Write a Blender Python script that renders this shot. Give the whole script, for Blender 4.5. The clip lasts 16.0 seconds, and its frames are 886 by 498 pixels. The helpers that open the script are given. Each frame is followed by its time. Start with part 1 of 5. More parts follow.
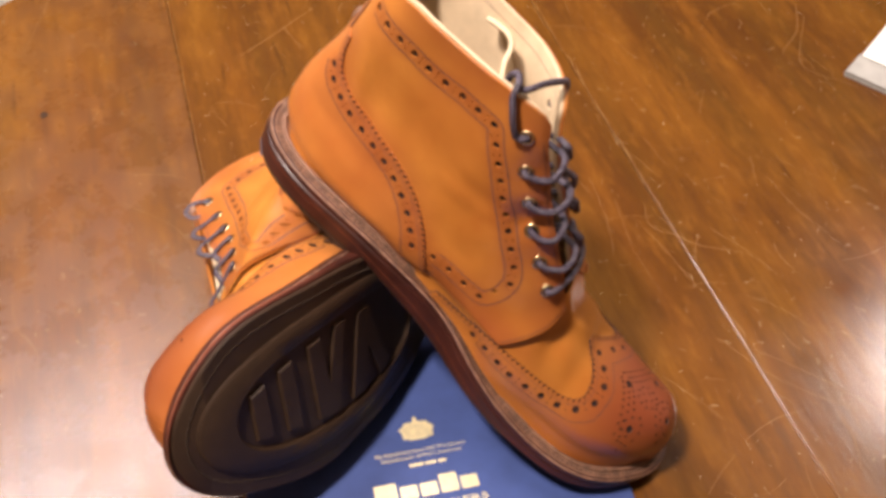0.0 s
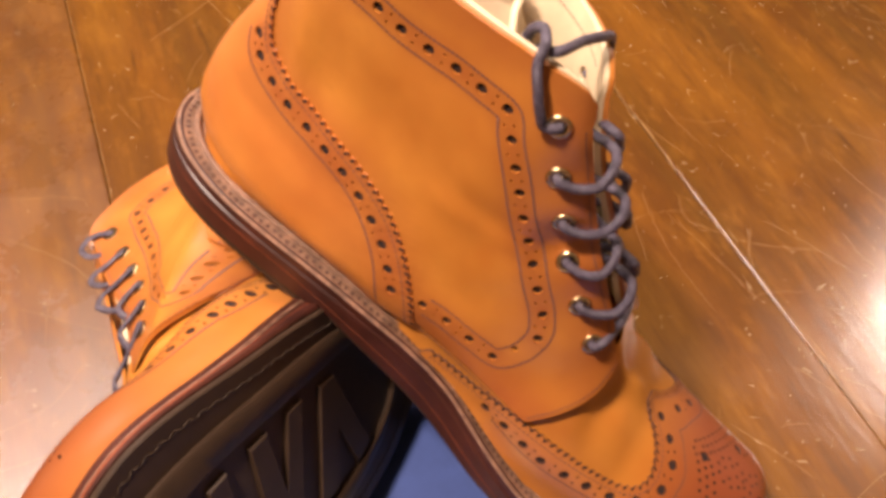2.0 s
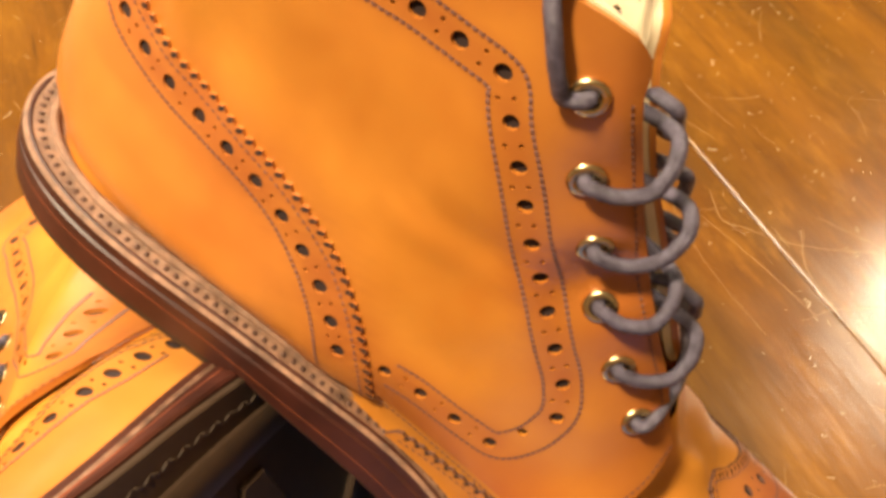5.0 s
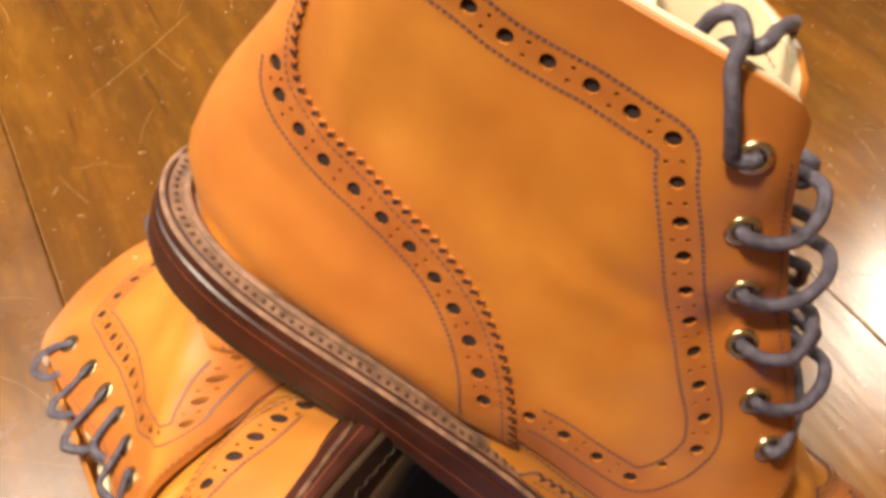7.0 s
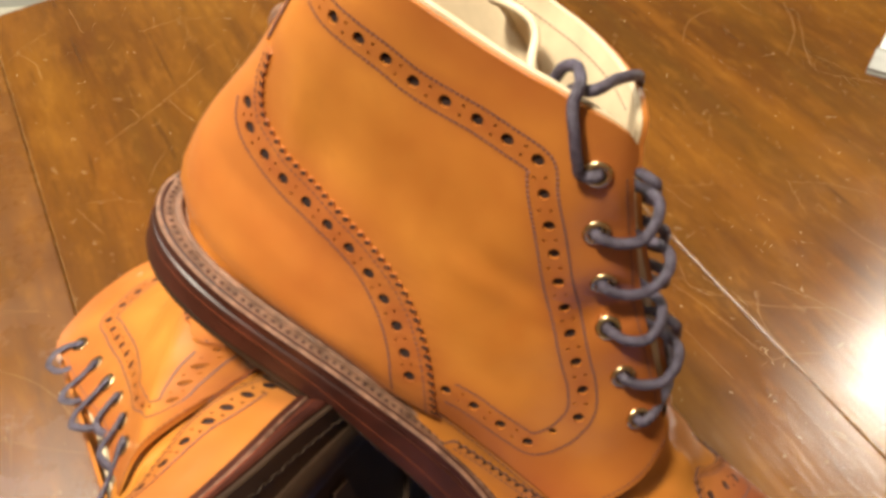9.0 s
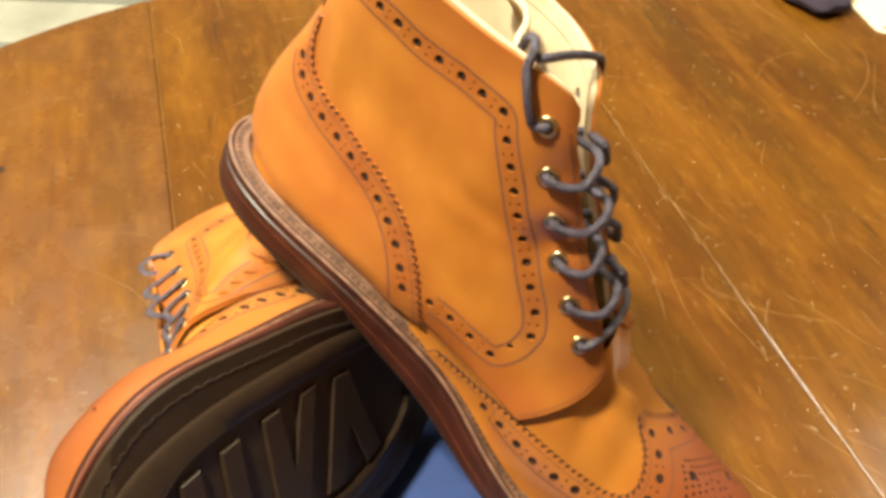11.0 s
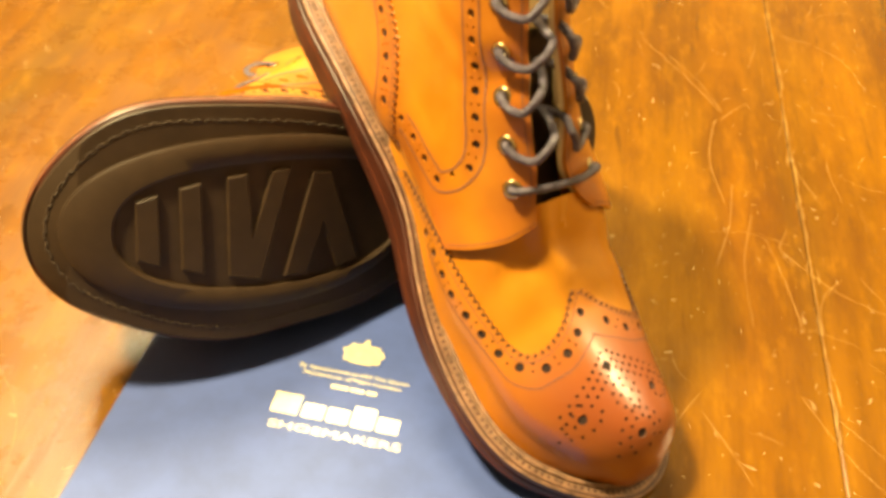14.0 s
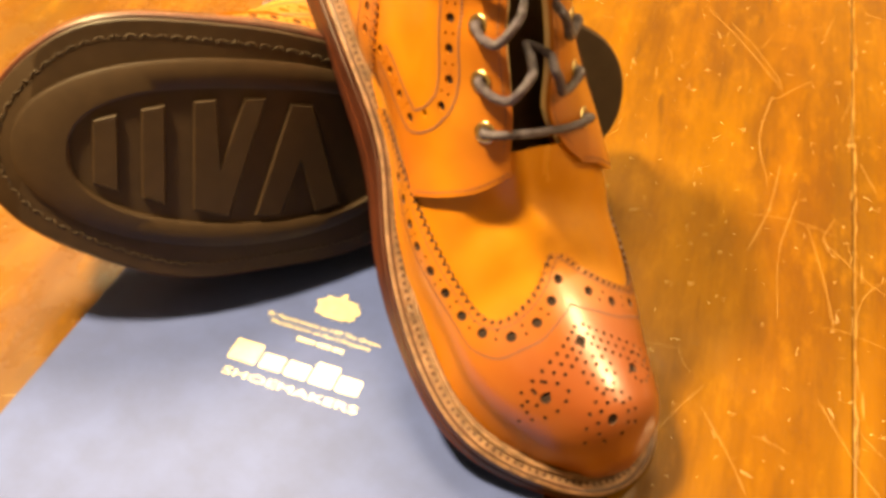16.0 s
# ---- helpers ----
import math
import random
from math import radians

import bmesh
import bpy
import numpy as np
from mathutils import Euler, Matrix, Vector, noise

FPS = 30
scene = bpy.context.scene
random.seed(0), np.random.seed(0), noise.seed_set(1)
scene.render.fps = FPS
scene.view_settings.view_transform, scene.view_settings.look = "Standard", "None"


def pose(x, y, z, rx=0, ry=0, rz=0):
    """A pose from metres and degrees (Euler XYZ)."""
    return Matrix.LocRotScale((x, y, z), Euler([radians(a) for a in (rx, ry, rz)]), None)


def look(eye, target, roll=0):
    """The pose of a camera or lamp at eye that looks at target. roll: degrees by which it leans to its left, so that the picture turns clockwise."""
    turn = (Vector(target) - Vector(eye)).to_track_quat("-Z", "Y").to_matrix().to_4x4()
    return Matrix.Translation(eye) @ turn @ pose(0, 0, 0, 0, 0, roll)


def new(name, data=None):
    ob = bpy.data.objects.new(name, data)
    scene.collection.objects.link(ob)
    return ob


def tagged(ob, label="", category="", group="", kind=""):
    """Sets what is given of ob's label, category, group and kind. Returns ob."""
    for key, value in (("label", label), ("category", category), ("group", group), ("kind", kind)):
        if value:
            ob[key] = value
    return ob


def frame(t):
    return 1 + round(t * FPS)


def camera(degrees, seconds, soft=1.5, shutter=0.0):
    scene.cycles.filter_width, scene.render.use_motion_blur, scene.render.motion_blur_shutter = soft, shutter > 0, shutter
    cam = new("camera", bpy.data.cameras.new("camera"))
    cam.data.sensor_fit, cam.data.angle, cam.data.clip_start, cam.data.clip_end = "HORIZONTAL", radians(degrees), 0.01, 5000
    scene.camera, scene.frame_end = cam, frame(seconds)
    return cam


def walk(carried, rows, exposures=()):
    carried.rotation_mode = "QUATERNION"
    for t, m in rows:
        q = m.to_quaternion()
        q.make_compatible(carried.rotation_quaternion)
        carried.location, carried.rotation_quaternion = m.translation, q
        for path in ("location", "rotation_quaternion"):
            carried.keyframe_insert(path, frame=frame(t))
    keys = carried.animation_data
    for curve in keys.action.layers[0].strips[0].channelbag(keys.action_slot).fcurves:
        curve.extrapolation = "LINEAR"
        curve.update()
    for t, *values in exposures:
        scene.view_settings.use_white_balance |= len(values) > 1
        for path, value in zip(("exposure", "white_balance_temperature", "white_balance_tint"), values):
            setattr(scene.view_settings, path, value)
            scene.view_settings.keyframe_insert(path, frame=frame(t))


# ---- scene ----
cam = camera(47.5, 16.0, soft=3.9)
METRES, EYE, TILT, LEAN, TURN = 0.8, 0.5332, -47.42, -3.31, 0.0
ROWS = [
    (0.0, 0.0, 0.0, 0.0, 0.0, 0.0, -0.0),
    (0.5, -0.0002, 0.0515, -0.0024, 0.64, -0.88, -0.14),
    (1.0, -0.0097, 0.1035, 0.0048, -0.76, -0.56, 2.54),
    (1.5, -0.014, 0.1618, 0.0129, -1.36, -0.84, 2.97),
    (2.0, -0.0103, 0.2082, 0.0296, -1.87, -1.21, 3.75),
    (2.5, -0.0057, 0.2513, 0.0336, -1.59, -2.03, 3.71),
    (3.0, 0.0077, 0.2864, 0.0392, -1.89, -2.08, 3.96),
    (5.5, -0.0021, 0.3611, 0.0393, -3.03, -1.36, 6.43),
    (6.0, -0.0213, 0.357, 0.0434, -3.71, -1.01, 7.27),
    (6.5, -0.0411, 0.3488, 0.0486, -4.54, -0.22, 8.32),
    (7.0, -0.06, 0.3392, 0.0527, -5.58, 0.41, 9.17),
    (7.5, -0.0641, 0.3218, 0.0603, -6.27, 1.65, 9.72),
    (8.0, -0.0592, 0.2984, 0.0528, -6.27, 2.52, 9.52),
    (8.5, -0.0552, 0.2741, 0.0409, -5.6, 3.51, 8.89),
    (9.0, -0.0381, 0.2541, 0.0218, -4.6, 4.27, 8.05),
    (9.5, -0.0249, 0.2349, 0.0058, -2.81, 5.31, 6.04),
    (10.0, -0.0007, 0.2108, -0.0089, -0.27, 6.15, 2.59),
    (12.5, 0.0861, 0.122, -0.0732, 6.96, 7.45, -5.88),
    (13.0, 0.1433, 0.136, -0.0869, 11.23, 6.14, -12.77),
    (13.5, 0.185, 0.163, -0.0943, 15.35, 5.27, -16.26),
    (14.0, 0.2135, 0.1803, -0.0971, 18.16, 3.56, -18.66),
    (14.5, 0.2386, 0.1972, -0.0904, 20.0, 2.88, -20.49),
    (15.0, 0.2547, 0.217, -0.0875, 21.94, 1.76, -21.87),
    (15.5, 0.2656, 0.24, -0.0866, 23.01, 1.11, -23.17),
    (16.0, 0.2595, 0.2536, -0.0875, 24.17, 0.59, -23.84),
]
EXPOSURES = [(0.0, 0.26, 6200, 22), (1.5, 0.36, 6650, 26), (3.0, 0.72, 6900, 20), (5.5, 0.9, 7500, 4), (8.0, 0.30, 6050, 5), (10.0, 0.60, 6350, 2), (12.5, 1.02, 6800, -12), (14.0, 1.46, 11200, -8), (16.0, 1.48, 13200, 2)]
walk(cam, [(t, pose(0, 0, EYE, TILT, LEAN, TURN) @ pose(METRES * x, METRES * y, METRES * z, 90 + pitch, roll, yaw)) for t, x, y, z, yaw, pitch, roll in ROWS], EXPOSURES)


# ---- light ----
world = bpy.data.worlds.new("room_glow")
scene.world = world
world.use_nodes = True
world.node_tree.nodes["Background"].inputs[0].default_value = (1.0, 0.85, 0.66, 1)
world.node_tree.nodes["Background"].inputs[1].default_value = 0.10


def area_lamp(name, eye, target, size, watts, colour, other=None, turn=0):
    """A ceiling light: a disc, or a panel of size by other metres, turned about its axis."""
    data = bpy.data.lights.new(name, "AREA")
    data.shape, data.size, data.energy, data.color = "RECTANGLE" if other else "DISK", size, watts, colour
    if other:
        data.size_y = other
    ob = new(name, data)
    ob.matrix_world = look(eye, target, turn)
    return ob


area_lamp("ceiling_panel", (-0.70, 1.16, 1.74), (-0.70, 1.1601, 0), 0.80, 40, (1.0, 0.93, 0.83), 0.6, 37)
area_lamp("ceiling_lamp", (1.61, 1.74, 1.74), (0.4, 0.6, 0), 0.36, 16, (1.0, 0.88, 0.72))
area_lamp("ceiling_lamp", (-0.61, 0.04, 1.74), (0.0, 0.4, 0), 0.20, 50, (1.0, 0.87, 0.70))


# ---- materials ----
def material(name):
    m = bpy.data.materials.new(name)
    m.use_nodes = True
    nt = m.node_tree
    return m, nt, nt.nodes["Principled BSDF"]


def node(nt, kind, **values):
    n = nt.nodes.new(kind)
    for k, v in values.items():
        if k in n.inputs:
            n.inputs[k].default_value = v
    return n


def ramp(nt, source, stops):
    n = nt.nodes.new("ShaderNodeValToRGB")
    while len(n.color_ramp.elements) < len(stops):
        n.color_ramp.elements.new(0.5)
    for e, (p, c) in zip(n.color_ramp.elements, stops):
        e.position, e.color = p, (*c, 1)
    nt.links.new(source, n.inputs[0])
    return n.outputs[0]


def mixed(nt, a, b, factor, how="MIX"):
    n = nt.nodes.new("ShaderNodeMix")
    n.data_type, n.blend_type = "RGBA", how
    for socket, value in ((n.inputs[0], factor), (n.inputs[6], a), (n.inputs[7], b)):
        if isinstance(value, bpy.types.NodeSocket):
            nt.links.new(value, socket)
        elif isinstance(value, tuple):
            socket.default_value = (*value, 1)
        else:
            socket.default_value = value
    return n.outputs[2]


def noise_of(nt, scale, detail=3.0, rough=0.55, stretch=(1, 1, 1), where="Object"):
    co = nt.nodes.new("ShaderNodeTexCoord")
    mp = nt.nodes.new("ShaderNodeMapping")
    mp.inputs["Scale"].default_value = stretch
    n = node(nt, "ShaderNodeTexNoise", Scale=scale, Detail=detail, Roughness=rough)
    nt.links.new(co.outputs[where], mp.inputs[0])
    nt.links.new(mp.outputs[0], n.inputs[0])
    return n.outputs[0]


def bump(nt, bsdf, height, strength, distance):
    b = node(nt, "ShaderNodeBump", Strength=strength, Distance=distance)
    nt.links.new(height, b.inputs["Height"])
    nt.links.new(b.outputs[0], bsdf.inputs["Normal"])


def plain(name, colour, rough, metal=0.0, grain=60, spread=0.15, relief=0.1, depth=0.0004, coat=0.0):
    m, nt, bsdf = material(name)
    n = noise_of(nt, grain, 4)
    lo = tuple(c * (1 - spread) for c in colour)
    hi = tuple(min(1, c * (1 + spread)) for c in colour)
    nt.links.new(ramp(nt, n, ((0.3, lo), (0.7, hi))), bsdf.inputs["Base Color"])
    bsdf.inputs["Roughness"].default_value = rough
    bsdf.inputs["Metallic"].default_value = metal
    bsdf.inputs["Coat Weight"].default_value = coat
    if relief:
        bump(nt, bsdf, noise_of(nt, grain * 12, 3), relief, depth)
    return m


def leather(name, base, dark, burnish_at=None, rough=0.35):
    """Waxed calf; burnish_at: the x beyond which the toe is burnished darker, as the maker polishes it."""
    m, nt, bsdf = material(name)
    broad = noise_of(nt, 22, 3)
    col = ramp(nt, broad, ((0.28, (base[0] * 0.74, base[1] * 0.62, base[2] * 0.6)), (0.70, (base[0] * 1.06, base[1] * 1.1, base[2] * 1.1))))
    fine = noise_of(nt, 240, 3)
    col = mixed(nt, col, tuple(c * 0.8 for c in base), ramp(nt, fine, ((0.5, (0, 0, 0)), (0.8, (0.4, 0.4, 0.4)))))
    # polish bands along seams, plus the lacing's shade coloured into the facings
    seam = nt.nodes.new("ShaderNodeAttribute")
    seam.attribute_name = "burnish_and_shade"
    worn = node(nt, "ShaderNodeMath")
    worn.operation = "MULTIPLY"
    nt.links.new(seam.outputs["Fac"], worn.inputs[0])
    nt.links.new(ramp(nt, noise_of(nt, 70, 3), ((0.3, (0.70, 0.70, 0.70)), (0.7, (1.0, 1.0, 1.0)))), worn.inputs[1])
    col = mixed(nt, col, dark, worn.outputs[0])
    if burnish_at:
        co = nt.nodes.new("ShaderNodeTexCoord")
        sep = nt.nodes.new("ShaderNodeSeparateXYZ")
        nt.links.new(co.outputs["Object"], sep.inputs[0])
        add = node(nt, "ShaderNodeMath")
        add.operation = "MULTIPLY_ADD"
        nt.links.new(broad, add.inputs[0])
        add.inputs[1].default_value = 0.03
        nt.links.new(sep.outputs[0], add.inputs[2])
        rng = node(nt, "ShaderNodeMapRange")
        rng.inputs["From Min"].default_value, rng.inputs["From Max"].default_value = burnish_at, burnish_at + 0.055
        rng.interpolation_type = "SMOOTHSTEP"
        nt.links.new(add.outputs[0], rng.inputs[0])
        # the polish is laid on the top of the toe, less on its flanks
        top = node(nt, "ShaderNodeMapRange")
        top.inputs["From Min"].default_value, top.inputs["From Max"].default_value = 0.018, 0.046
        top.inputs["To Min"].default_value = 0.45
        nt.links.new(sep.outputs[2], top.inputs[0])
        both = node(nt, "ShaderNodeMath")
        both.operation = "MULTIPLY"
        nt.links.new(rng.outputs[0], both.inputs[0])
        nt.links.new(top.outputs[0], both.inputs[1])
        col = mixed(nt, col, dark, both.outputs[0])
    nt.links.new(col, bsdf.inputs["Base Color"])
    rr = ramp(nt, broad, ((0.3, (rough * 0.85,) * 3), (0.7, (rough * 1.2,) * 3)))
    nt.links.new(rr, bsdf.inputs["Roughness"])
    bsdf.inputs["Coat Weight"].default_value = 0.42 if burnish_at else 0.10
    bsdf.inputs["Coat Roughness"].default_value = 0.20 if burnish_at else 0.28
    # pores over slow folds of the hide
    fold = node(nt, "ShaderNodeBump", Strength=0.35, Distance=0.004)
    nt.links.new(noise_of(nt, 26, 2, 0.4, (1.0, 1.0, 0.55)), fold.inputs["Height"])
    pore = node(nt, "ShaderNodeBump", Strength=0.10, Distance=0.0003)
    nt.links.new(noise_of(nt, 900, 3), pore.inputs["Height"])
    nt.links.new(fold.outputs[0], pore.inputs["Normal"])
    nt.links.new(pore.outputs[0], bsdf.inputs["Normal"])
    return m


from mathutils.geometry import delaunay_2d_cdt
TAN, CHESTNUT = (0.505, 0.188, 0.027), (0.27, 0.066, 0.016)
M_TAN = leather("tan_calf", TAN, CHESTNUT)
M_HEELPIECE = leather("polished_heel_calf", (0.55, 0.198, 0.031), CHESTNUT, rough=0.36)
M_HEELPIECE.node_tree.nodes["Principled BSDF"].inputs["Specular IOR Level"].default_value = 0.6
M_HEELPIECE.node_tree.nodes["Principled BSDF"].inputs["Coat Weight"].default_value = 0.25
M_CAP = leather("burnished_tan_calf", (0.50, 0.172, 0.024), (0.20, 0.044, 0.013), 0.212, 0.40)
M_CAP.node_tree.nodes["Principled BSDF"].inputs["Specular IOR Level"].default_value = 0.6
M_LINING = plain("cream_lining_leather", (0.62, 0.49, 0.32), 0.6)
M_RUBBER = plain("dark_brown_rubber", (0.036, 0.0205, 0.0120), 0.47, grain=150, relief=0.15)
M_RUBBER.node_tree.nodes["Principled BSDF"].inputs["Specular IOR Level"].default_value = 0.3
M_EDGE = plain("dark_burgundy_sole_edge", (0.042, 0.0105, 0.0062), 0.40, grain=40, spread=0.45, coat=0.0)
M_EDGE.node_tree.nodes["Principled BSDF"].inputs["Specular IOR Level"].default_value = 0.38
M_WELT = plain("brown_storm_welt", (0.205, 0.106, 0.064), 0.42, grain=210, spread=0.5, relief=0.6, depth=0.0010)
# tongue's base colour is darkened to give the shade deep in the lacing gap
M_TONGUE = plain("shade_toned_tongue_suede", (0.05, 0.022, 0.010), 0.85)
# near-black for the hole backings and for the shadow ovals along pinked edges
M_HOLE = plain("hole_and_notch_dark", (0.033, 0.022, 0.020), 0.95)
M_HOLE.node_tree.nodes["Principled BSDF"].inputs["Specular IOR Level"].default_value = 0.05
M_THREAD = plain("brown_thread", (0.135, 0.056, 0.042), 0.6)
M_BEAD = plain("reddish_brown_bead", (0.15, 0.036, 0.015), 0.62, grain=40, spread=0.4)
M_BEAD.node_tree.nodes["Principled BSDF"].inputs["Specular IOR Level"].default_value = 0.2
M_PALE = plain("waxed_welt_thread", (0.34, 0.25, 0.19), 0.32, coat=0.3)
M_CUT = plain("dyed_cut_edge", (0.075, 0.028, 0.015), 0.6)
M_CHANNEL = plain("worn_sole_thread", (0.050, 0.030, 0.017), 0.7)
M_BRASS = plain("antique_brass", (0.58, 0.44, 0.24), 0.24, metal=1.0, grain=200)
M_LACE = plain("waxed_blue_grey_cord", (0.069, 0.057, 0.080), 0.27, grain=400, spread=0.4, relief=0.5, depth=0.001)


# ---- meshes ----
RIGID = ("welt", "rand", "welt_lip", "welt_stitching", "outsole", "edge_bead", "rubber_sole", "tread_ring", "tread_bar", "sole_stitching", "heel", "heel_cap")

EDGE_PARTS = ("welt", "rand", "welt_lip", "welt_stitching")


# how the leather of the lying shaft has bent: forward, sideways and up in centimetres, by place along, across and up the boot
SAG = ((0.94, 1.11, -0.1), (0.66, -2.7, 0.04), (-0.76, -0.75, -0.07), (-1.13, 0.7, -0.3), (-0.52, 0.18, -1.48), (0.85, 0.28, 0.62), (3.12, -0.21, 1.52), (0.69, -2.68, -0.35),
       (-1.53, 0.7, -1.84), (-0.83, 1.77, 0.7), (-2.44, 1.51, -0.95))


def sag(v):
    x = min(1.3, max(-1.3, (v.x - 0.11) / 0.08))
    y = min(1.2, max(-1.2, v.y / 0.04))
    z = min(1.3, max(-1.1, (v.z - 0.11) / 0.06))
    grip = 0.01 * min(1, max(0, (v.z - 0.035) / 0.02))
    return sum((Vector(c) * (b * grip) for c, b in zip(SAG, (1, x, y, z, x * x, x * z, z * z, y * z, x * y, x ** 3, z ** 3))), Vector())


def part(name, bm, mat, parent, label="", smooth=True, mirror=None):
    """Links a bmesh as one mesh under a thing. mirror: the poses of sole and shaft of the other boot of the pair, whose shaft has slumped flat on the table."""
    me = bpy.data.meshes.new(name)
    if mirror:
        sole, shaft = mirror
        back = sole.inverted()
        knee = 0.005 if name in RIGID else 0.012
        for v in bm.verts:
            v.co.y = -v.co.y
            # its upper is pulled up off the sole, whose edge is trimmed thinner
            if name not in RIGID or name in EDGE_PARTS:
                lift = -0.004 if name in EDGE_PARTS else -0.004 + 0.009 * min(1, max(0, (v.co.z - 0.001 * feather(v.co.x * 1000)) / 0.02))
                v.co.z += lift * min(1, max(0, (v.co.x - 0.10) / 0.04))
            w = sole @ v.co
            # the forepart lies as the sole does, heel and shaft are twisted off it
            h, k = 0.0, min(1, max(0, (0.150 - v.co.x) / 0.085))
            if name not in RIGID:
                h = min(1, max(0, (v.co.z - 0.055) / 0.04))
                k = max(k, min(1, max(0, (v.co.z - 0.042) / 0.036)) * min(1, max(0, (0.235 - v.co.x) / 0.05)))
            s = shaft @ (v.co + Vector((0.009 * h, 0, 0.009 * h)))
            if name not in RIGID:
                s += shaft.to_3x3() @ sag(v.co)
            w = w.lerp(s, k * k * (3 - 2 * k))
            if w.z < knee:
                w.z = 0.0015 + (knee - 0.0015) * math.exp((w.z - knee) / (knee - 0.0015))
            v.co = back @ w
        bmesh.ops.reverse_faces(bm, faces=bm.faces)
    bm.to_mesh(me)
    bm.free()
    for f in me.polygons:
        f.use_smooth = True
    if not smooth:
        me.set_sharp_from_angle(angle=radians(38))
    me.materials.append(mat)
    if mat in (M_TAN, M_CAP, M_HEELPIECE):
        me.materials.append(M_CUT)
    ob = new(name, me)
    if parent:
        ob.parent = parent
    if label:
        tagged(ob, label)
    return ob


def spline(points, t):
    """A smooth line through rows of numbers (first the parameter, then the values) at t."""
    p = np.asarray(points, float)
    x, y = p[:, 0], p[:, 1:]
    h = np.diff(x)
    d = np.diff(y, axis=0) / h[:, None]
    m = np.vstack([d[:1], (d[1:] * h[:-1, None] + d[:-1] * h[1:, None]) / (h[1:] + h[:-1])[:, None], d[-1:]])
    m[1:-1] = np.where(d[1:] * d[:-1] <= 0, 0, m[1:-1])
    t = np.clip(np.atleast_1d(np.asarray(t, float)), x[0], x[-1])
    i = np.clip(np.searchsorted(x, t) - 1, 0, len(x) - 2)
    s = ((t - x[i]) / h[i])[:, None]
    hh = h[i][:, None]
    return ((1 + 2 * s) * (1 - s) ** 2 * y[i] + s * (1 - s) ** 2 * hh * m[i] + s * s * (3 - 2 * s) * y[i + 1] + s * s * (s - 1) * hh * m[i + 1])


def one(points, t):
    return float(spline(points, t)[0, 0])


# ---- the boot's form (left boot, millimetres; x from heel to toe, y to its left, z up) ----
CENTRE = ((-1, 6), (60, 4), (110, 0), (170, -3), (211, 2), (260, 3), (289, 9))
FEATHER = ((-1, 40), (70, 40), (110, 37), (140, 30), (170, 20), (200, 12), (230, 9), (270, 12), (289, 15))
HALF = ((-1, 0, 0), (1, 10, 10), (7, 16, 16), (18, 23, 24), (36, 26, 30), (70, 28, 35.5), (110, 32, 44), (140, 33, 52), (170, 37, 58), (190, 39, 60),
        (207, 42, 61), (225, 43, 58.5), (247, 41, 50), (262, 34, 43), (273, 26, 36), (281, 18, 28), (286, 9.5, 17), (288, 5, 10), (289, 0, 0))
TOP = ((150, 120), (190, 71), (200, 62.5), (211, 57), (225, 53.8), (245, 52.0), (260, 51.8), (268, 51.4), (276, 49.6), (281, 45.5), (285, 38.5), (288, 28), (289, 16))
RIDGE = ((0, 190, 72), (0.12, 183, 83), (0.3, 168, 102), (0.55, 146, 128), (0.8, 126, 152), (1, 113, 178))
BACK = ((0, 190, 15), (0.22, 140, 30), (0.42, 80, 39), (0.55, 36, 40), (0.62, 10, 40), (0.66, -1, 40), (0.74, -3, 68), (0.86, 1.5, 112), (1, 9, 176))
GIRTH = ((0, 40, 40), (0.42, 36, 39), (0.6, 35, 37), (0.72, 34, 38), (0.86, 33, 36), (1, 34, 36))
LEAN_IN = ((0, 0), (0.42, 0), (0.6, -2), (0.74, -5), (0.86, -7), (1, -9))
WRAP = ((0, 90), (0.25, 92), (0.42, 104), (0.55, 122), (0.62, 145), (0.66, 180), (1, 180))


def sgn_pow(v, p):
    return math.copysign(abs(v) ** p, v)


def half_at(x):
    return spline(HALF, x)[0]


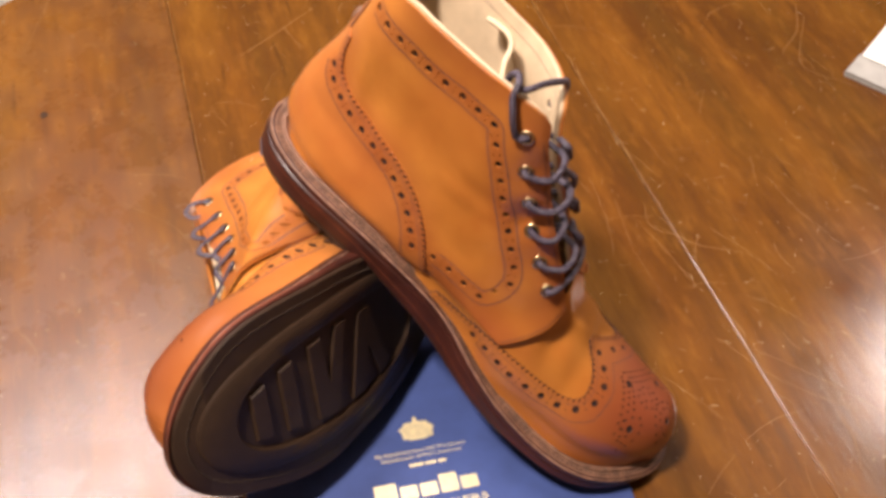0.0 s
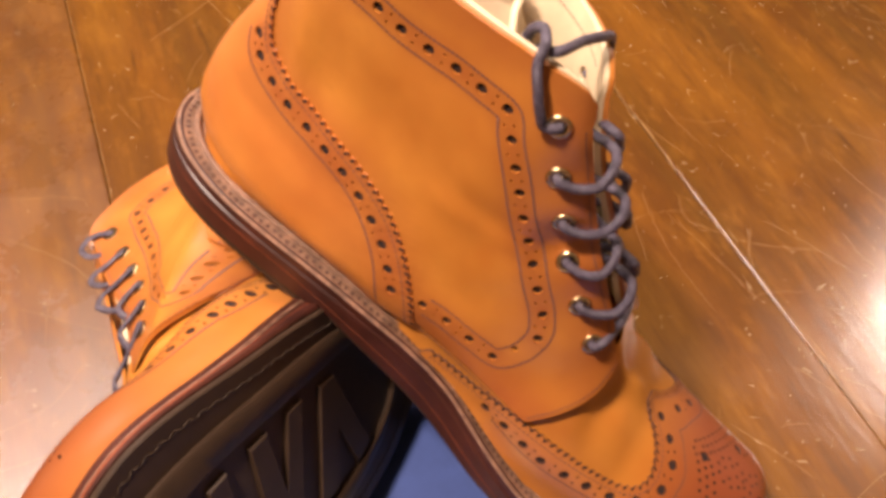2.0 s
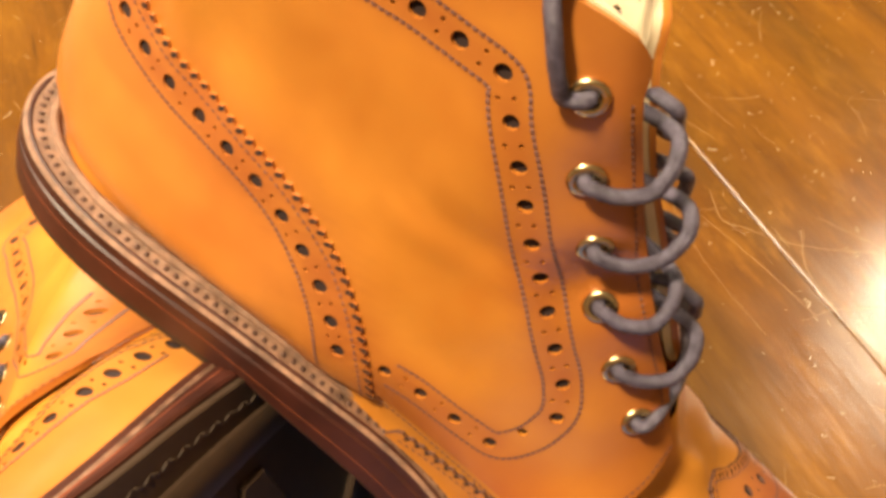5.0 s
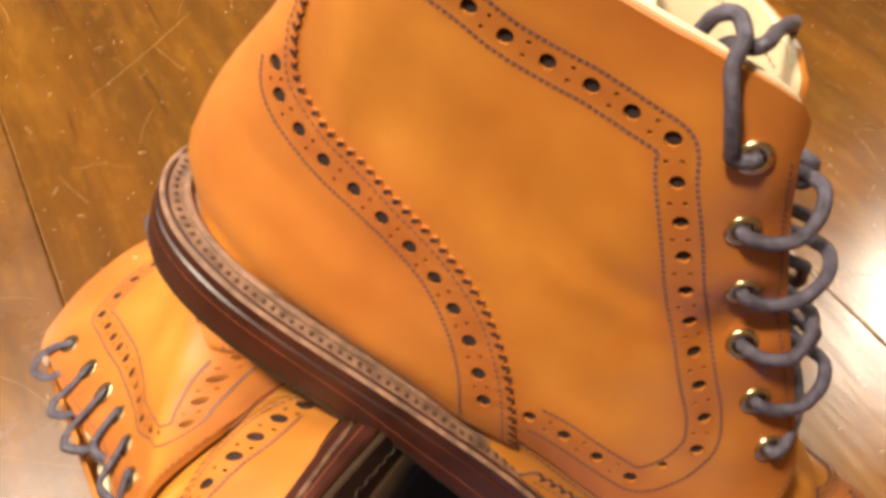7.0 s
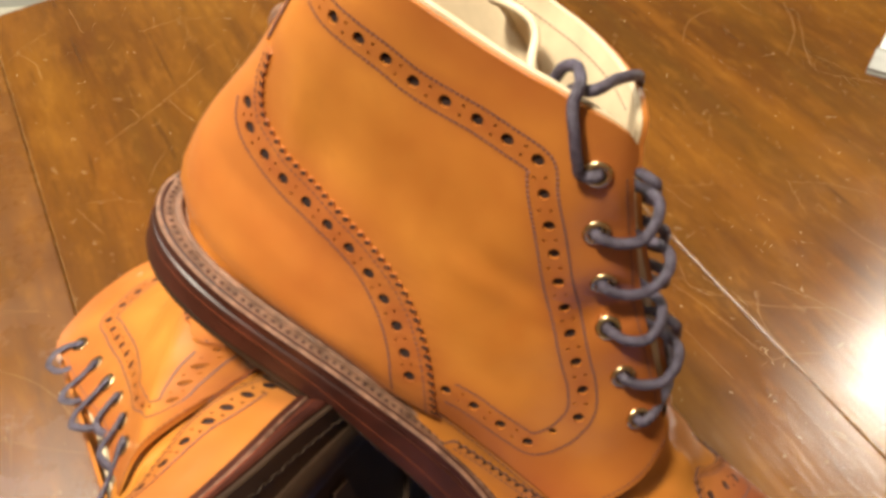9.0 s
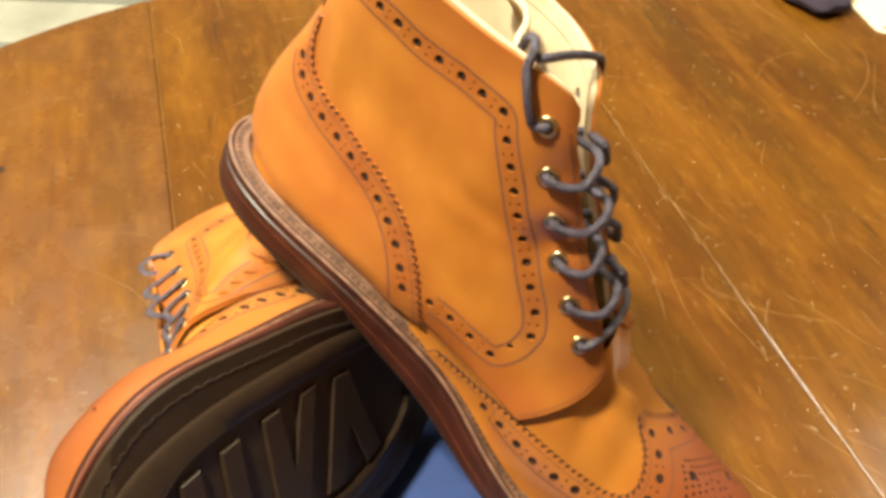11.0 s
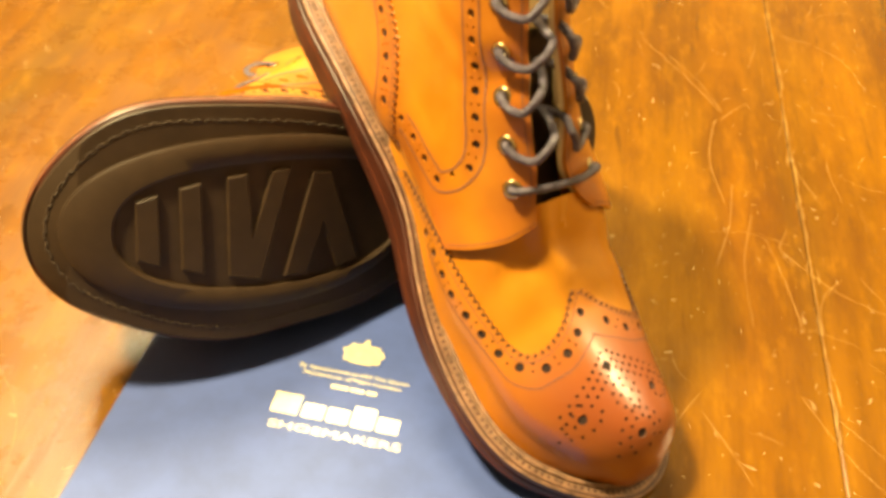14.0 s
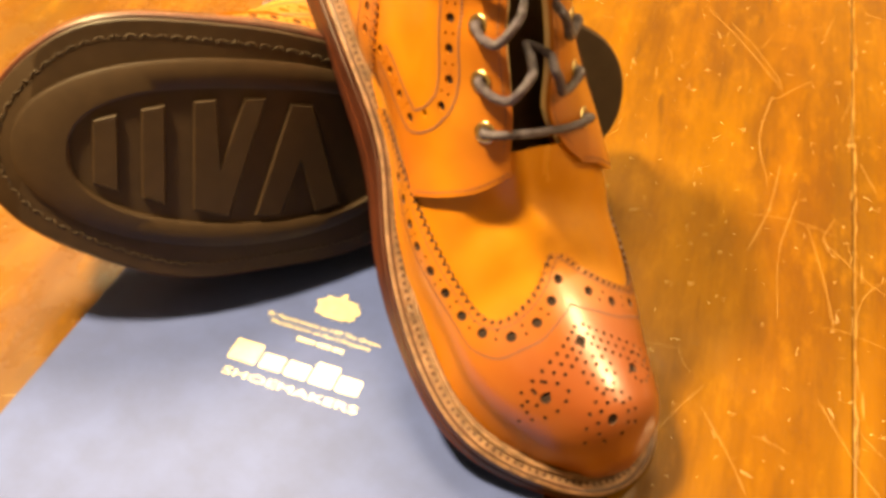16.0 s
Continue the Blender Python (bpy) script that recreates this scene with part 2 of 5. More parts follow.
def fair(rows, turns=60):
    """Evens out the form along its length, from the instep up, with its edges held."""
    g = np.array(rows)
    n, m = g.shape[:2]
    hold = np.ones((n, m, 1)) * 0.5
    hold[:24], hold[-3:] = 0, 0
    for k in range(6):
        hold[24 + k] *= k / 6
    for k in range(3):
        hold[:, k] *= k / 3
        hold[:, m - 1 - k] *= k / 3
    for _ in range(turns):
        d = np.zeros_like(g)
        d[1:-1] = (g[2:] + g[:-2]) / 2 - g[1:-1]
        d[:, 1:-1] += 0.35 * ((g[:, 2:] + g[:, :-2]) / 2 - g[:, 1:-1])
        g += d * hold * 0.7
    # the inner side of the forepart is drawn in under the ball of the foot, the outer toe is full
    zf = spline(FEATHER, np.clip(g[..., 0], -1, 289).ravel())[:, 0].reshape(n, m)
    low = np.clip(1 - (g[..., 2] - zf) / 24, 0, 1)
    low = low * low * (3 - 2 * low) * (np.arange(m) < m // 2) * np.clip((m // 2 - np.arange(m)) / 6, 0, 1)
    g[..., 1] += low * spline(((-1, 0), (95, 0), (120, 3.0), (150, 5.5), (185, 4.5), (215, 6.0), (245, 7.0), (265, 5.0), (283, 2.5), (290, 0)), g[..., 0].ravel())[:, 0].reshape(n, m)
    g[..., 0] += 5.0 * np.clip((g[..., 0] - 250) / 39, 0, 1) * np.clip((g[..., 1] + 5) / 25, 0, 1) * np.clip((48 - g[..., 2]) / 25, 0, 1)
    # its inner flank is lean above the welt
    lean = np.clip((g[..., 0] - 190) / 30, 0, 1) * np.clip((286 - g[..., 0]) / 18, 0, 1) * (np.arange(m) < m // 2)
    g[..., 1] += 3.2 * lean * np.clip(-g[..., 1] / 36, 0, 1.2) * np.clip((g[..., 2] - zf) / 10, 0, 1)
    # the toe is a little higher on its outer half
    g[..., 2] += 0.05 * g[..., 1] * np.clip((g[..., 0] - 222) / 25, 0, 1) * np.clip((g[..., 2] - 28) / 18, 0, 1)
    # the stiffened heel is full in the middle and tucked in over the welt
    full = spline(((30, -4.0), (40, -4.0), (43, -0.5), (48, 3.6), (56, 5.2), (66, 5.0), (80, 3.6), (98, 1.6), (118, 0), (190, 0)), g[..., 2].ravel())[:, 0].reshape(n, m)
    full = full * np.clip((120 - g[..., 0]) / 45, 0, 1) * (np.arange(n)[:, None] > 30)
    way = np.stack((np.minimum(0, (g[..., 0] - 42)) / 42 * 0.55, np.clip((g[..., 1] + 2) / 14, -1, 1)), -1)
    g[..., :2] += way * full[..., None]
    # the heel narrows above the stiffener, towards the tendon, and its back is full below
    inner = np.clip((m // 2 - np.arange(m)) / 5, 0, 1) * (np.arange(n)[:, None] > 30)
    slim = spline(((-20, 0.44), (12, 0.44), (30, 0.37), (50, 0.25), (70, 0.17), (87, 0.09), (102, 0), (300, 0)), g[..., 0].ravel())[:, 0].reshape(n, m)
    slim *= spline(((20, 0.05), (40, 0.12), (60, 0.6), (78, 1), (98, 1), (120, 0.65), (135, 0.3), (152, 0.08), (200, 0)), g[..., 2].ravel())[:, 0].reshape(n, m)
    g[..., 1] -= slim * inner * (g[..., 1] + 1)
    round_back = spline(((20, 0), (46, 0), (60, 0.6), (80, 1.0), (96, 0.5), (106, 0), (118, 0), (200, 0)), g[..., 2].ravel())[:, 0].reshape(n, m)
    g[..., 0] -= round_back * np.clip((24 - g[..., 0]) / 24, 0, 1) * (np.arange(n)[:, None] > 30)
    # the outer quarter sags inwards at the open lacing
    for side, reach, line in ((1, 0.75, ((60, 0), (72, 0), (84, -12), (99, -20), (111, -19), (125, -21), (140, -25), (172, -33), (180, -34))),
                              (-1, 0.5, ((60, 0), (74, 0), (84, -5), (97, -7.5), (111, -10), (125, -11), (155, -12), (172, -8), (180, -7)))):
        frac = np.clip(side * (np.arange(m) - m // 2) / (m // 2), 0, 1)
        near = np.clip(1 - frac / reach, 0, 1)
        near = np.where(frac > 0, near * near * (3 - 2 * near), 0) * np.clip(frac / 0.06, 0, 1)
        sag = spline(line, g[..., 2].ravel())[:, 0].reshape(n, m)
        g[..., 1] += sag * near * np.clip((np.arange(n)[:, None] - 28) / 6, 0, 1)
    # folds of the soft inner quarter: one behind the ankle, shallow ones before it
    for x0, z0, wx, wz, slope, rise in ((25, 110, 5, 15, -0.3, 1.8), (38, 104, 7, 14, -0.3, -1.0), (112, 112, 14, 4.5, 0.0, -0.4), (100, 104, 16, 5, 0.0, 0.7), (62, 118, 9, 16, -0.4, -0.8), (130, 84, 7, 16, 0.5, -0.5), (133, 99, 22, 30, 0.0, 6.0), (58, 151, 28, 22, 0.0, -2.2), (122, 141, 9, 13, 0.0, -2.4), (135.5, 118.5, 9, 12, 0.0, -6.2), (160, 82, 14, 12, 0.0, 2.0), (116, 60, 16, 10, 0.0, 1.4)):
        dx, dz = g[..., 0] - x0 - slope * (g[..., 2] - z0), g[..., 2] - z0
        g[..., 1] -= rise * np.exp(-(dx / wx) ** 2 - (dz / wz) ** 2) * inner
    # walking creases of the vamp before the facings
    for x0, w, deep in ((191, 6.0, 2.6), (205, 5.0, -1.4), (213, 5.0, 0.0)):
        d = g[..., 0] - x0 - 0.12 * np.abs(g[..., 1]) - 1.5 * np.sin(g[..., 1] / 9)
        g[..., 2] -= deep * np.exp(-(d / w) ** 2) * np.clip((g[..., 2] - 38) / 20, 0, 1) * (g[..., 0] > 176)
    return g.tolist()


def form_grid():
    """Rows of points over the boot's whole form, from the toe back and up to the collar."""
    rows = []
    n = 40
    for k in range(30):
        a = math.pi / 2 * k / 29
        x = 289 - 99 * (1 - math.cos(a)) if k else 288.98
        zt, zf, c = one(TOP, x), one(FEATHER, x), one(CENTRE, x)
        wl, wm = half_at(x)
        e = 2 / 2.15
        row = []
        for j in range(-n, n + 1):
            th = math.pi / 2 * j / n
            w = wl if j < 0 else wm
            row.append((x, c + w * sgn_pow(math.sin(th), e), zf + (zt - zf) * abs(math.cos(th)) ** e if abs(j) < n else zf))
        rows.append(row)
    for k in range(1, 49):
        u = k / 48
        (rx, rz), (bx, bz), (gl, gm) = spline(RIDGE, u)[0], spline(BACK, u)[0], spline(GIRTH, u)[0]
        f = half_at(bx) if u < 0.66 else (0, 0)
        end = math.radians(one(WRAP, u))
        row = []
        e = 2 / (2.15 + 0.9 * u)
        mix = min(1, max(0, (u - 0.42) / 0.2))
        for j in range(-n, n + 1):
            g, h = (gl, f[0]) if j < 0 else (gm, f[1])
            if mix < 1:
                g = mix * g + (1 - mix) * h / math.sin(end) ** e
            th = end * j / n
            s = (sgn_pow(math.cos(th), e) - sgn_pow(math.cos(end), e)) / (1 - sgn_pow(math.cos(end), e))
            x, z = bx + (rx - bx) * s, bz + (rz - bz) * s
            row.append((x, one(CENTRE, x) + one(LEAN_IN, u) + g * sgn_pow(math.sin(th), e), z))
        rows.append(row)
    return fair(rows)


ROWS_OF_FORM = form_grid()


def grid_mesh(rows, scale=0.001):
    bm = bmesh.new()
    vs = [[bm.verts.new([c * scale for c in p]) for p in r] for r in rows]
    for a, b in zip(vs, vs[1:]):
        for i in range(len(a) - 1):
            bm.faces.new((a[i], a[i + 1], b[i + 1], b[i]))
    return bm


# ---- sole ----
def outline(margin_heel, margin_toe, n=110, x0=0.0):
    """The sole's outline round the boot, as (x, y), wider than the upper by the margins."""
    pts = []
    for side in (0, 1):
        row = []
        for k in range(n + 1):
            a = math.pi * k / n
            x = -1 + 290 * (1 - math.cos(a)) / 2
            mg = margin_heel + (margin_toe - margin_heel) * min(1, max(0, (x - 90) / 90)) + 5.0 * min(1, max(0, (100 - x) / 60))
            w = half_at(x)[side] - (5.5 if side == 0 else -2.0) * min(1, max(0, (x - 100) / 60)) * min(1, max(0, (262 - x) / 20))
            w += (6.5 * side - 7.5 * (1 - side)) * math.exp(-((x - 138) / 34) ** 2)
            w += 2.0 * side * min(1, max(0, (x - 215) / 40)) * min(1, (289 - x) / 12)
            row.append((x, w, mg))
        out = []
        for k, (x, w, mg) in enumerate(row):
            p, q = row[max(0, k - 1)], row[min(n, k + 1)]
            d = Vector((q[0] - p[0], q[1] - p[1]))
            d = d.normalized() if d.length else Vector((1, 0))
            nx, ny = -d.y, d.x
            if k == 0:
                nx, ny = -1, 0
            if k == n:
                nx, ny = 1, 0
            out.append((x + nx * mg, (w + max(0, ny) * mg)))
        pts.append(out)
    loop = [(x, one(CENTRE, x) - w) for x, w in pts[0]] + [(x, one(CENTRE, x) + w) for x, w in reversed(pts[1][1:-1])]
    # even steps, with the corners of toe and heel eased
    half = []
    for a, b in ((0, n), (n, 2 * n)):
        q = np.array([loop[k % len(loop)] for k in range(a, b + 1)])
        s = np.r_[0, np.cumsum(np.linalg.norm(np.diff(q, axis=0), axis=1))]
        t = np.linspace(0, s[-1], n + 1)
        half.append(np.c_[np.interp(t, s, q[:, 0]), np.interp(t, s, q[:, 1])][:-1])
    p = np.vstack(half)
    p[:, 0] += 5.0 * np.clip((p[:, 0] - 235) / 55, 0, 1) * np.clip((p[:, 1] + 22) / 34, 0, 1)
    for _ in range(40):
        p = p * 0.5 + (np.roll(p, 1, 0) + np.roll(p, -1, 0)) * 0.25
    return [tuple(q) for q in p]


def slab(loop, bottom, top, bevel=0.8):
    """A slab under an outline whose bottom and top are heights over x; its edge is rounded."""
    bm = bmesh.new()
    n = len(loop)
    cx = sum(p[0] for p in loop) / n
    rings = []
    c = Vector((cx, 0))
    for inset, level in ((bevel, 0.0), (0, bevel), (0, -bevel), (bevel, 1.0)):
        ring = []
        for i, (x, y) in enumerate(loop):
            a, b = loop[i - 1], loop[(i + 1) % n]
            d = Vector((b[0] - a[0], b[1] - a[1]))
            d = d.normalized() if d.length > 1e-6 else Vector((0, 1))
            px, py = x - d.y * inset, y + d.x * inset
            zb, zt = bottom(x), top(x)
            z = zb if level == 0 else zt if level == 1.0 else zb + level if level > 0 else zt + level
            ring.append(bm.verts.new((px * 0.001, py * 0.001, z * 0.001)))
        rings.append(ring)
    for r, s in zip(rings, rings[1:]):
        for i in range(n):
            bm.faces.new((r[i], r[(i + 1) % n], s[(i + 1) % n], s[i]))
    half = n // 2
    for ring, flip in ((rings[0], True), (rings[-1], False)):
        for k in range(half):
            i, j = k, (n - k) % n
            quad = [ring[i], ring[i + 1], ring[(j - 1) % n], ring[j]]
            quad = list(dict.fromkeys(quad))
            if len(quad) > 2:
                bm.faces.new(quad[::-1] if flip else quad)
    bmesh.ops.recalc_face_normals(bm, faces=bm.faces)
    return bm


def under(x):
    """The underside of the forepart and waist."""
    return one(((0, 27), (75, 25), (100, 20), (140, 9), (180, 0), (215, -3.5), (250, -2.5), (285, 2), (300, 5)), x)


def feather(x):
    return one(FEATHER, x)


# ---- leather laid over the form ----
GRID = np.array(ROWS_OF_FORM)
DU, DV = np.gradient(GRID, axis=0), np.gradient(GRID, axis=1)
NORMAL = np.cross(DU, DV)
LENGTH = np.linalg.norm(NORMAL, axis=2, keepdims=True)
NORMAL = NORMAL / np.maximum(LENGTH, 1e-9)
if NORMAL[40, 10, 1] > 0:
    NORMAL = -NORMAL
NR, NC = GRID.shape[:2]
for _ in range(6):
    padded = np.pad(NORMAL, ((1, 1), (1, 1), (0, 0)), mode="edge")
    NORMAL = (padded[:-2, 1:-1] + padded[2:, 1:-1] + padded[1:-1, :-2] + padded[1:-1, 2:] + 2 * NORMAL) / 6
    NORMAL = NORMAL / np.maximum(np.linalg.norm(NORMAL, axis=2, keepdims=True), 1e-9)
MID = NC // 2


def pick(table, rc):
    rc = np.atleast_2d(np.asarray(rc, float))
    r, c = np.clip(rc[:, 0], 0, NR - 1.001), np.clip(rc[:, 1], 0, NC - 1.001)
    i, j = r.astype(int), c.astype(int)
    f, g = (r - i)[:, None], (c - j)[:, None]
    return (table[i, j] * (1 - f) + table[i + 1, j] * f) * (1 - g) + (table[i, j + 1] * (1 - f) + table[i + 1, j + 1] * f) * g


def lifted(rc, lift):
    n = pick(NORMAL, rc)
    n = n / np.maximum(np.linalg.norm(n, axis=1, keepdims=True), 1e-9)
    return pick(GRID, rc) + n * lift


STEP = np.stack(np.meshgrid(np.linspace(-1, 1, 17), np.linspace(-1, 1, 17), indexing="ij"), -1).reshape(-1, 2)


def place(p, side):
    """Where on the form (row, column) a point lies: (x, z) seen from its side, or (x, y, z). side: -1 inner, 1 outer side of the foot."""
    p = np.asarray(p, float)
    axes = (0, 2) if len(p) == 2 else (0, 1, 2)
    cols = slice(0, MID + 1) if side < 0 else slice(MID, NC) if side > 0 else slice(0, NC)
    d = ((GRID[:, cols][:, :, axes] - p) ** 2).sum(2)
    i, j = np.unravel_index(d.argmin(), d.shape)
    best = np.array((i, j + cols.start), float)
    for size in (1.0, 0.15):
        tries = best + STEP * size
        tries[:, 0] = np.clip(tries[:, 0], 0, NR - 1)
        tries[:, 1] = np.clip(tries[:, 1], cols.start, min(NC, cols.stop) - 1)
        d = ((pick(GRID, tries)[:, axes] - p) ** 2).sum(1)
        best = tries[d.argmin()]
    return best


def smooth_line(points, pitch=2.0, closed=False):
    """Points at an even pitch along a smooth line through the given ones."""
    p = np.asarray(points, float)
    s = np.r_[0, np.cumsum(np.linalg.norm(np.diff(p, axis=0), axis=1))]
    n = max(2, int(round(s[-1] / pitch)) + 1)
    return spline(np.c_[s, p], np.linspace(0, s[-1], n))


def on_form(points, side, pitch=2.0):
    """A smooth line of points laid on the form, as (row, column), evenly spaced in millimetres."""
    rc = np.array([place(p, side) for p in smooth_line(points, 3.0)])
    xyz = pick(GRID, rc)
    s = np.r_[0, np.cumsum(np.linalg.norm(np.diff(xyz, axis=0), axis=1))]
    n = max(2, int(round(s[-1] / pitch)) + 1)
    t = np.linspace(0, s[-1], n)
    return np.c_[np.interp(t, s, rc[:, 0]), np.interp(t, s, rc[:, 1])]


def shifted(rc, mm):
    """Points moved sideways along the form by so many millimetres, each by its own amount."""
    xyz, n = pick(GRID, rc), pick(NORMAL, rc)
    t = np.gradient(xyz, axis=0)
    side = np.cross(n, t)
    side /= np.maximum(np.linalg.norm(side, axis=1, keepdims=True), 1e-9)
    return rc + to_rc(rc, side * np.reshape(mm, (-1, 1)))


def to_rc(rc, move):
    """Small moves in millimetres as moves in rows and columns."""
    a, b = pick(DU, rc), pick(DV, rc)
    aa, bb, ab = (a * a).sum(1), (b * b).sum(1), (a * b).sum(1)
    ma, mb = (move * a).sum(1), (move * b).sum(1)
    det = np.maximum(aa * bb - ab * ab, 1e-6)
    return np.c_[(ma * bb - mb * ab) / det, (mb * aa - ma * ab) / det]


def pinked(rc, depth=1.0, pitch=3.3):
    """A gimped edge: a saw-tooth along the line."""
    xyz = pick(GRID, rc)
    s = np.r_[0, np.cumsum(np.linalg.norm(np.diff(xyz, axis=0), axis=1))]
    n = int(s[-1] / (pitch / 2))
    t = np.linspace(0, s[-1], n)
    fine = np.c_[np.interp(t, s, rc[:, 0]), np.interp(t, s, rc[:, 1])]
    return shifted(fine, np.where(np.arange(n) % 2 == 0, depth / 2, -depth / 2))


def notches(bm, edge, lift, radius=0.75):
    """Dark ovals laid on the leather for the shadow between the teeth of a pinked edge."""
    xyz, n = pick(GRID, edge), pick(NORMAL, edge)
    t = np.gradient(xyz, axis=0)
    side = np.cross(n, t)
    side /= np.maximum(np.linalg.norm(side, axis=1, keepdims=True), 1e-9)
    t /= np.maximum(np.linalg.norm(t, axis=1, keepdims=True), 1e-9)
    for k in range(1, len(edge) - 1, 2):
        c = xyz[k] + n[k] * lift
        u, v = side[k] * radius * 1.35 + t[k] * radius * 0.5, t[k] * radius * 0.9
        ring = [c + u * math.cos(a) + v * math.sin(a) for a in np.arange(8) * math.pi / 4]
        bm.faces.new([bm.verts.new(p * 0.001) for p in ring])


def circle(rc, radius, n):
    xyz, nn = pick(GRID, [rc])[0], Vector(pick(NORMAL, [rc])[0])
    u = nn.orthogonal().normalized()
    v = nn.cross(u)
    moves = np.array([tuple(u * (math.cos(a) * radius) + v * (math.sin(a) * radius)) for a in np.arange(n) * 2 * math.pi / n])
    return np.asarray(rc) + to_rc(np.repeat([rc], n, 0), moves)


def inside(points, loop):
    x, y = points[:, 0], points[:, 1]
    hit = np.zeros(len(points), bool)
    a = np.asarray(loop)
    b = np.roll(a, -1, 0)
    for (ax, ay), (bx, by) in zip(a, b):
        if ay != by:
            hit ^= ((ay > y) != (by > y)) & (x < (bx - ax) * (y - ay) / (by - ay) + ax)
    return hit


SCALE = np.array((3.0, 2.0))


def panel(loop, holes, low, high, lining=False, seams=(), dyed=False, curl=None):
    """A piece of leather over the form: the loop and punched holes are in rows and columns; it lies from low to high millimetres above the form."""
    loops = [np.asarray(loop, float)] + [np.asarray(h, float) for h in holes]
    flat = np.vstack(loops)
    edges, k = [], 0
    for lp in loops:
        edges += [(k + i, k + (i + 1) % len(lp)) for i in range(len(lp))]
        k += len(lp)
    lo, hi = np.floor(loops[0].min(0)), np.ceil(loops[0].max(0))
    rr, cc = np.meshgrid(np.arange(lo[0], hi[0] + 1), np.arange(lo[1], hi[1] + 1), indexing="ij")
    extra = np.c_[rr.ravel(), cc.ravel()]
    keep = inside(extra, loops[0])
    extra = extra[keep]
    gap = np.full(len(extra), 9.0)
    for chunk in np.array_split(flat, max(1, len(flat) // 400)):
        gap = np.minimum(gap, np.sqrt((((extra[:, None] - chunk[None]) * SCALE) ** 2).sum(2)).min(1))
    extra = extra[gap > 0.9]
    for h in loops[1:]:
        near = (np.abs((extra - h.mean(0)) * SCALE).max(1)) < 6
        if near.any():
            bad = np.zeros(len(extra), bool)
            bad[near] = inside(extra[near], h)
            extra = extra[~bad]
    pts = np.vstack([flat, extra])
    verts, _, faces, *_ = delaunay_2d_cdt([Vector(tuple(p * SCALE)) for p in pts], edges, [], 0, 1e-4)
    v = np.array([tuple(q) for q in verts]) / SCALE
    f = np.array([t for t in faces if len(t) == 3])
    mid = v[f].mean(1)
    good = inside(mid, loops[0])
    for h in loops[1:]:
        near = np.abs((mid - h.mean(0)) * SCALE).max(1) < 6
        if near.any():
            good[np.flatnonzero(near)[inside(mid[near], h)]] = False
    f = f[good]
    if curl is not None:
        line, amount, width = curl
        d = np.sqrt(((pick(GRID, v)[:, None] - pick(GRID, line)[None]) ** 2).sum(2)).min(1, keepdims=True)
        off = amount * np.exp(-(d / width) ** 2)
        low, high = low + off * 0.9, high + off
    top, bottom = lifted(v, high), lifted(v, low)
    bm = bmesh.new()
    layer = bm.verts.layers.float.new("burnish_and_shade")
    tv = [bm.verts.new(p * 0.001) for p in top]
    # darkening by distance from each line: polish, and shade put in at the facings
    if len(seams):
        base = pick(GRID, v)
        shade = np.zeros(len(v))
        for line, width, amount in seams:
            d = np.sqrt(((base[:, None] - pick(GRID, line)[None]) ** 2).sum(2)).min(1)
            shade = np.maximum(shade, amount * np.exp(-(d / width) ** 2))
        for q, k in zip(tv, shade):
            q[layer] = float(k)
    flip = NORMAL_FLIP
    count = {}
    for a, b, c in f:
        bm.faces.new((tv[c], tv[b], tv[a]) if flip else (tv[a], tv[b], tv[c]))
        for e in ((a, b), (b, c), (c, a)):
            count[tuple(sorted(e))] = count.get(tuple(sorted(e)), 0) + 1
    bv = {}
    for (a, b), n in count.items():
        if n == 1:
            for q in (a, b):
                if q not in bv:
                    bv[q] = bm.verts.new(bottom[q] * 0.001)
            bm.faces.new((tv[a], tv[b], bv[b], bv[a])).material_index = 1 if dyed else 0
    if lining:
        lv = [bm.verts.new(p * 0.001) for p in bottom]
        for a, b, c in f:
            bm.faces.new((lv[a], lv[b], lv[c]))
    bmesh.ops.delete(bm, geom=[w for w in bm.verts if not w.link_faces], context="VERTS")
    bmesh.ops.recalc_face_normals(bm, faces=bm.faces)
    return bm


NORMAL_FLIP = False


def capsule(bm, a, b, up, width, height):
    """One stitch: a small raised stroke from a to b."""
    a, b, up = Vector(a), Vector(b), Vector(up)
    d = b - a
    s = d.cross(up).normalized() * (width / 2)
    h = up.normalized() * height
    q = [a - s * 0.6, a + s * 0.6, b + s * 0.6, b - s * 0.6]
    m = [a.lerp(b, 0.25) + s + h * 0.6, a.lerp(b, 0.75) + s + h * 0.6, a.lerp(b, 0.75) - s + h * 0.6, a.lerp(b, 0.25) - s + h * 0.6]
    vs = [bm.verts.new(p * 0.001) for p in q + m]
    for f in ((0, 1, 4, 7), (1, 2, 5, 4), (2, 3, 6, 5), (3, 0, 7, 6), (4, 5, 6, 7)):
        bm.faces.new([vs[i] for i in f])


def stitches(bm, rc, lift, pitch=2.1, fill=0.72, width=0.6, height=0.35):
    xyz = lifted(rc, lift)
    n = pick(NORMAL, rc)
    s = np.r_[0, np.cumsum(np.linalg.norm(np.diff(xyz, axis=0), axis=1))]
    for t in np.arange(0, s[-1] - pitch, pitch):
        a = [np.interp(t, s, xyz[:, k]) for k in range(3)]
        b = [np.interp(t + pitch * fill, s, xyz[:, k]) for k in range(3)]
        u = [np.interp(t, s, n[:, k]) for k in range(3)]
        capsule(bm, a, b, u, width, height)


def disc(bm, rc, radius, lift, n=10):
    ring = lifted(circle(rc, radius, n), lift)
    bm.faces.new([bm.verts.new(p * 0.001) for p in ring])


